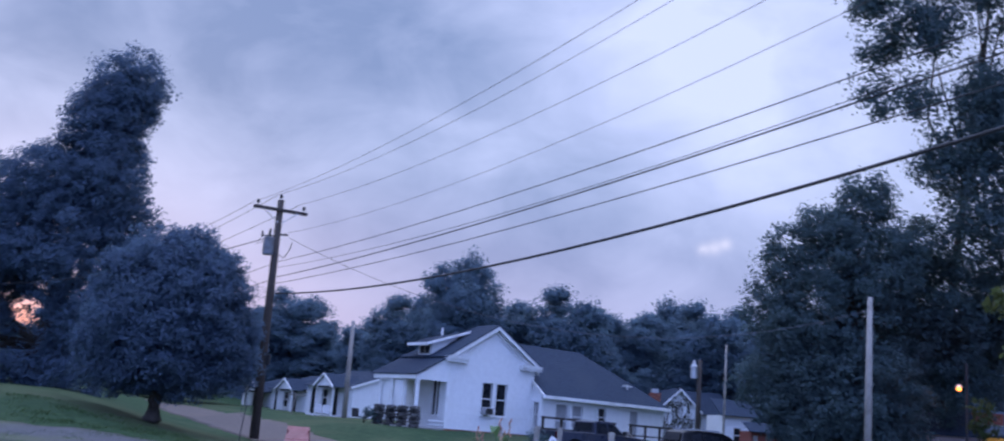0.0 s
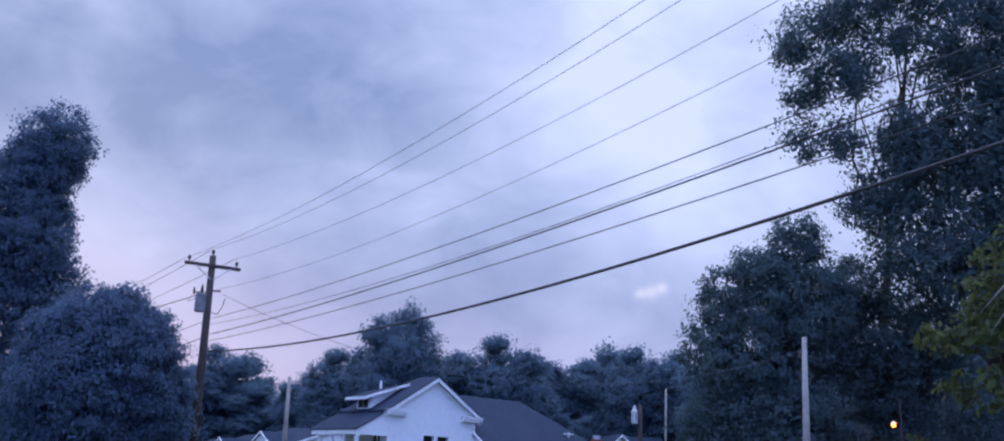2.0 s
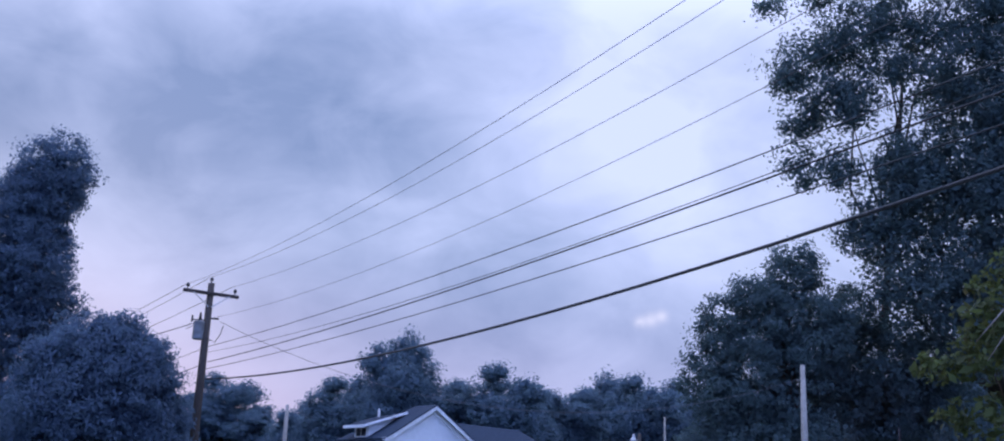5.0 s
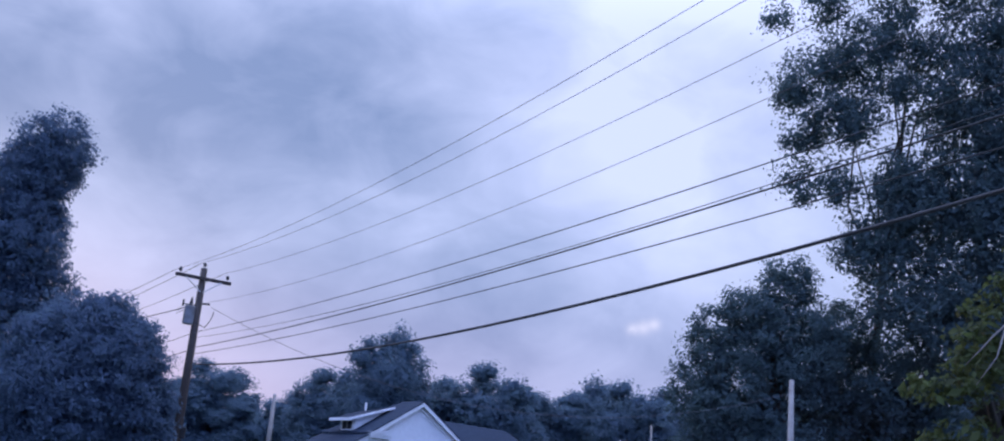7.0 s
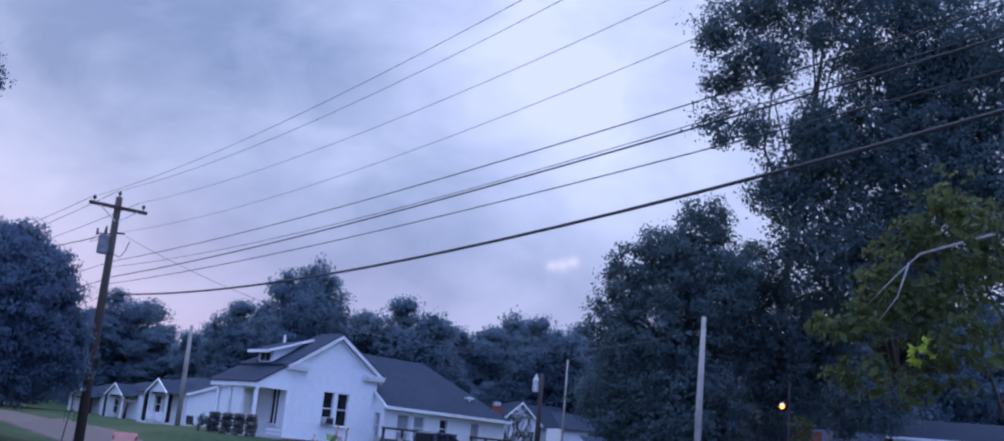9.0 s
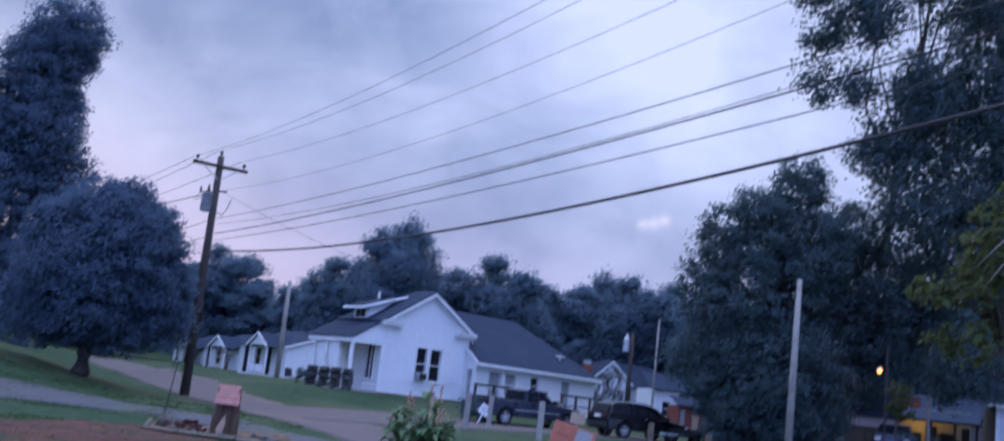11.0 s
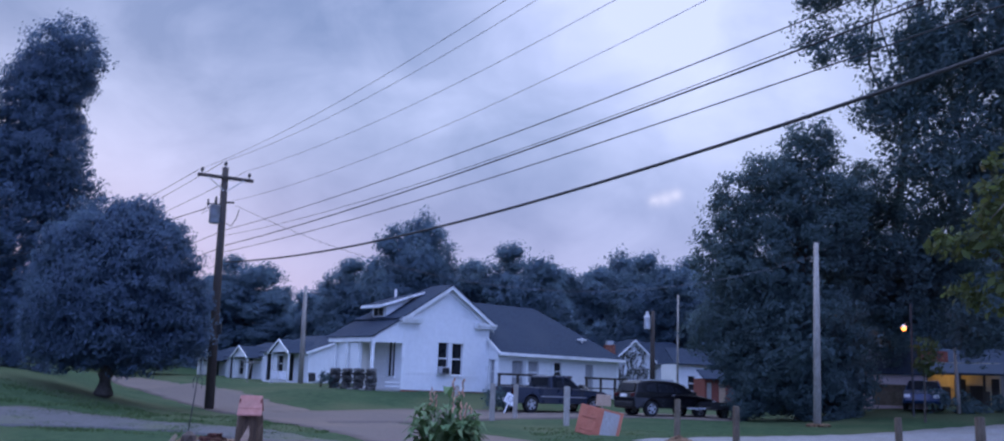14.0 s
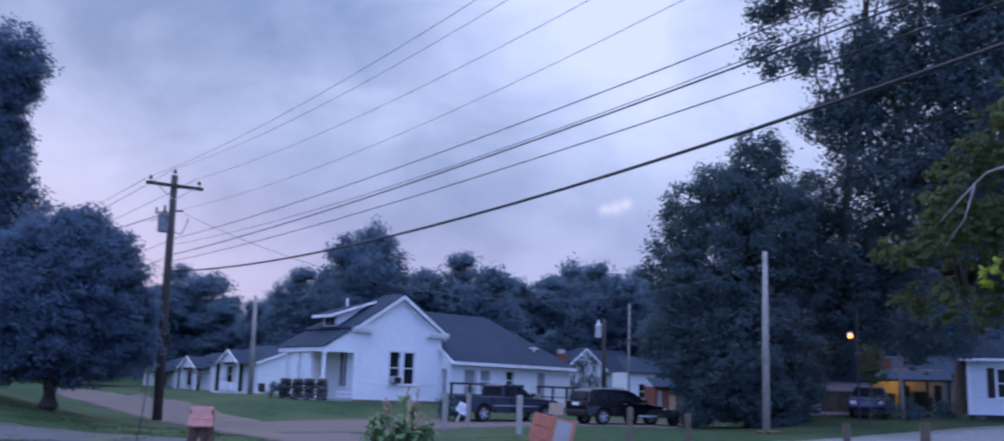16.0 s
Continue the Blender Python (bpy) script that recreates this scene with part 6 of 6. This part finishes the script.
tree("thicket", (16.5, 46.6), (16.6, 46.4, 4.5), 0.2,
     [(16.6, 45.6, 4.2, 2.4), (14.2, 47.6, 3.6, 1.6), (15.6, 46.4, 3.2, 2.3), (17.6, 46.0, 3.0, 1.6), (14.8, 46.6, 2.2, 1.4), (16.8, 45.4, 1.9, 1.5), (18.4, 46.4, 2.6, 1.4), (18.2, 45.8, 1.3, 1.0), (13.9, 46.6, 1.4, 0.9)],
     LEAF_DARK_HAZED, 0.10, 2.8, 0.48, 60, 14, "dense dark thicket down to the grass", fill=0.4)
tree("great_tree", (31.4, 54.2), (26.5, 46.5, 24.0), 0.62,
     [(23.4, 44.2, 17.4, 2.9), (25.7, 42.9, 15.2, 3.2), (21.3, 45.3, 16.1, 1.7), (20.2, 45.7, 15.1, 1.3), (22.0, 44.9, 12.7, 2.6), (24.5, 43.6, 11.6, 2.9), (26.9, 43.1, 10.9, 2.4), (27.3, 41.9, 17.6, 2.9),
      (29.4, 40.5, 21.1, 3.7), (29.3, 40.5, 14.5, 4.0), (25.1, 43.3, 20.2, 2.2), (22.0, 44.9, 18.4, 1.7), (22.6, 47.5, 9.0, 2.6), (25.0, 48.5, 8.6, 2.4), (23.2, 43.0, 5.6, 1.2), (24.7, 43.6, 5.0, 1.1), (23.4, 44.5, 4.4, 0.8)],
     LEAF_DARK_HAZED, 0.12, 1.4, 0.78, 62, 15, "great dark green spreading tree behind the small white house")
far = tree("great_tree", (22.6, 52.5), (23.2, 47.0, 24.0), 0.3,
     [(18.6, 46.4, 24.5, 1.7), (17.1, 47.0, 23.5, 1.2), (17.9, 46.7, 21.0, 1.1), (17.6, 46.8, 18.7, 1.1), (19.8, 45.9, 21.7, 1.9), (21.2, 45.3, 25.5, 2.3), (23.5, 44.1, 23.3, 2.8),
      (25.9, 42.8, 25.8, 2.8), (26.8, 42.2, 21.7, 2.8), (16.5, 47.2, 27.4, 0.7), (18.9, 46.3, 28.1, 1.2), (22.0, 44.9, 30.1, 2.8), (25.7, 42.9, 30.7, 3.7), (19.3, 46.1, 18.4, 1.2)],
     LEAF_DARK_HAZED, 0.12, 1.15, 0.92, 80, 16, "tall open-crowned tree with sky showing between its leaves", fill=0.5, core=0.7)
near = tree("roadside_tree", (19.5, 25.6), (17.5, 25.2, 9.5), 0.22,
     [(14.8, 26.1, 7.5, 0.8), (15.1, 25.9, 6.4, 1.0), (14.1, 26.5, 5.9, 0.6), (13.3, 26.9, 6.0, 0.4), (14.6, 26.2, 4.6, 0.7), (15.5, 25.7, 8.6, 0.8), (15.8, 25.5, 6.7, 0.9), (15.6, 25.6, 4.4, 0.7),
      (16.6, 25.0, 5.7, 1.4), (16.9, 25.0, 8.3, 1.5), (13.9, 26.6, 4.6, 0.5), (14.5, 26.3, 6.8, 0.5), (16.2, 25.4, 9.7, 0.8)],
     LEAF_OLIVE, 0.12, 2.6, 0.32, 16, 17, "olive green tree whose low branches hang over the drive", fill=0.5, core=2.0)
g = Geo(Matrix.Translation((-19.5, -25.6, -land(19.5, 25.6))))
g.tube([(17.2, 24.6, 8.6), (15.75, 24.3, 8.05), (14.95, 24.5, 7.75), (14.4, 24.8, 7.1), (13.9, 25.2, 6.4)], [0.05, 0.04, 0.032, 0.024, 0.012], 6)
g.tube([(14.7, 24.6, 7.5), (14.5, 24.8, 6.6), (14.1, 25.1, 5.9)], [0.028, 0.02, 0.008], 6)
part("bough", g, GREYWOOD, near, "pale bare hanging bough", smooth=True)
c = clumps([(15.2 - 19.5, 24.7 - 25.6, 5.3 - land(19.5, 25.6), 0.36), (15.0 - 19.5, 24.8 - 25.6, 5.0 - land(19.5, 25.6), 0.2)], 4.0, 0.12, 10, 5)[0]
leaf_mesh("young_leaves", c, np.full(len(c), 0.11), LEAF_LIME, near, 0.6, 2.2, 5, "fresh yellow-green leaves")


def far_kind(seed, lobes_n, label):
    """A far tree 14 m high at the origin, to be copied."""
    rng = random.Random(seed)
    lobes = []
    for k in range(lobes_n):
        h = 1.8 + 10.8 * k / (lobes_n - 1)
        wide = 3.3 * math.sin(math.pi * (0.30 + 0.48 * k / (lobes_n - 1)))
        a = k * 2.4 + rng.uniform(-0.4, 0.4)
        q = rng.uniform(1.2, 2.0) * (0.75 if k > lobes_n - 3 else 1)
        lobes.append((wide * 0.72 * math.cos(a), wide * 0.72 * math.sin(a), min(h, 14 - q), q))
    lobes.append((0, 0, 7.5, 3.0))
    t = thing("woodland_tree", pose(0, 0, 0), label, "tree", "trees behind the houses")
    part("trunk", limbs((0, 0, 0), (0, 0, 11), 0.32, lobes, seed), BARK, t, smooth=True)
    shell, core = clumps(lobes, 2.2, 0.78, 38, seed, 0.25, 0.36), inner(lobes, 3.0, seed)
    r2 = np.random.default_rng(seed)
    size = np.concatenate([0.15 * (0.6 + 0.8 * r2.random(len(shell[0]))), 0.55 * (0.7 + 0.6 * r2.random(len(core[0])))])
    leaf_mesh("crown", np.concatenate([shell[0], core[0]]), size, LEAF_FAR_HAZED, t, 0.3, 1.5, seed, out=np.concatenate([shell[1], core[1]]))
    return t


kinds = [far_kind(31 + k, 13 + k, "dark green woodland tree far behind the houses, leaves tinted pale blue for haze") for k in range(4)]
# turn from straight ahead, distance, height of the top in degrees, width, kind
FAR = ((-10.3, 112, 6.6, 1.35, 0), (-13.0, 114, 5.6, 1.3, 1), (-8.3, 108, 4.6, 1.2, 2), (-6.1, 100, 5.5, 0.95, 3), (-4.3, 89, 6.9, 1.1, 1), (-1.45, 84, 9.4, 0.95, 2), (-3.2, 96, 6.9, 1.1, 0), (0.6, 88, 7.1, 1.1, 3),
       (2.6, 97, 5.8, 1.1, 2), (4.7, 86, 8.15, 1.2, 1), (1.9, 92, 5.6, 1.0, 0), (6.1, 95, 6.9, 1.1, 0), (7.6, 92, 6.9, 1.1, 3), (10.2, 97, 7.4, 1.15, 2), (12.3, 90, 7.8, 1.15, 1), (14.5, 88, 7.6, 1.1, 0), (9.0, 103, 6.0, 1.2, 1), (8.2, 86, 3.8, 0.55, 3),
       (17, 80, 7.5, 1.2, 2), (20, 84, 7.5, 1.3, 3), (24, 78, 8, 1.3, 0), (28, 82, 9, 1.4, 1), (31, 74, 10, 1.3, 2), (35, 80, 10, 1.4, 3), (-16, 92, 4.6, 1.4, 3), (-19, 80, 5.5, 1.4, 0), (-21.3, 82, 4.6, 1.2, 1),
       (-31, 72, 7, 1.4, 2), (-35, 75, 8, 1.5, 3), (-26.6, 92, 4.2, 1.3, 0))
for i, (turn, d, rise, wide, kind) in reversed(list(enumerate(FAR))):
    x, y = d * math.sin(radians(turn)), d * math.cos(radians(turn))
    z = land(x, y)
    high = (1.7 + d * math.tan(radians(rise)) - z) / 14
    m = pose(x, y, z, 0, 0, i * 67) @ Matrix.Diagonal((wide, wide, high, 1))
    if i < 4:
        kinds[i].matrix_basis = m
    else:
        copy_thing(kinds[kind], m)


sh = tree("shrub_tree", (20.3, 42.6), (20.3, 42.5, 4.2), 0.05, [(20.3, 42.4, 4.0, 0.5), (20.5, 42.3, 3.4, 0.55), (20.2, 42.5, 3.2, 0.4)], LEAF_OLIVE, 0.10, 3.0, 0.3, 16, 41, "small olive green tree by the garage", core=3.0)
tree("porch_shrub", (-5.85, 53.6), (-5.85, 53.6, 2.1), 0.04, [(-5.55, 53.4, 1.85, 0.4), (-5.35, 53.3, 1.7, 0.3)], LEAF_DARK_HAZED, 0.07, 7.0, 0.2, 30, 44, "dark shrub at the far end of the porch")
tree("drive_shrub", (2.75, 47.6), (2.75, 47.6, 1.2), 0.05, [(2.75, 47.5, 1.35, 0.5), (2.4, 47.6, 1.2, 0.4), (3.1, 47.6, 1.2, 0.4)], LEAF_DARK_HAZED, 0.08, 4.0, 0.25, 22, 43, "dark shrub beside the parked truck")
tree("dark_shrub", (22.6, 46.6), (22.5, 46.5, 2.2), 0.06, [(22.6, 46.0, 1.9, 0.6), (24.0, 46.6, 1.5, 0.7), (25.2, 47.4, 1.4, 0.6), (26.0, 47.0, 1.6, 0.6)], LEAF_DARK_HAZED, 0.12, 2.0, 0.4, 24, 42, "dark shrubs in front of the carport")


def woods():
    """The dense low edge of the woods behind everything."""
    rng = random.Random(77)
    lobes = []
    for k in range(100):
        turn = -62 + 1.25 * k
        if -24.6 < turn < -22.8:
            continue
        d = 114 + rng.uniform(-5, 7)
        x, y = d * math.sin(radians(turn)), d * math.cos(radians(turn))
        for z in (1.0, 4.0):
            lobes.append((x, y, land(x, y) + z + rng.uniform(-0.5, 1.0), rng.uniform(2.0, 2.8)))
    w = thing("woods_edge", pose(0, 0, 0), "dense edge of the woods behind the houses, leaves tinted pale blue for haze", "woods", kind="stuff")
    c, face = clumps(lobes, 0.3, 1.1, 22, 78, 0.3, 0.3)
    # foliage carries the same haze tint in its leaf colour
    leaf_mesh("foliage", c, np.full(len(c), 0.34), LEAF_FAR_HAZED, w, 0.3, 1.5, 79, out=face)


woods()

# lapped boards and shingle courses too fine to lift one by one
for ob in scene.objects:
    if ob.type == "MESH" and ob.parent and any(k in ob.name for k in ("roof", "wall", "foundation", "chimney", "skirting", "pier")):
        ob["kind"] = "stuff"
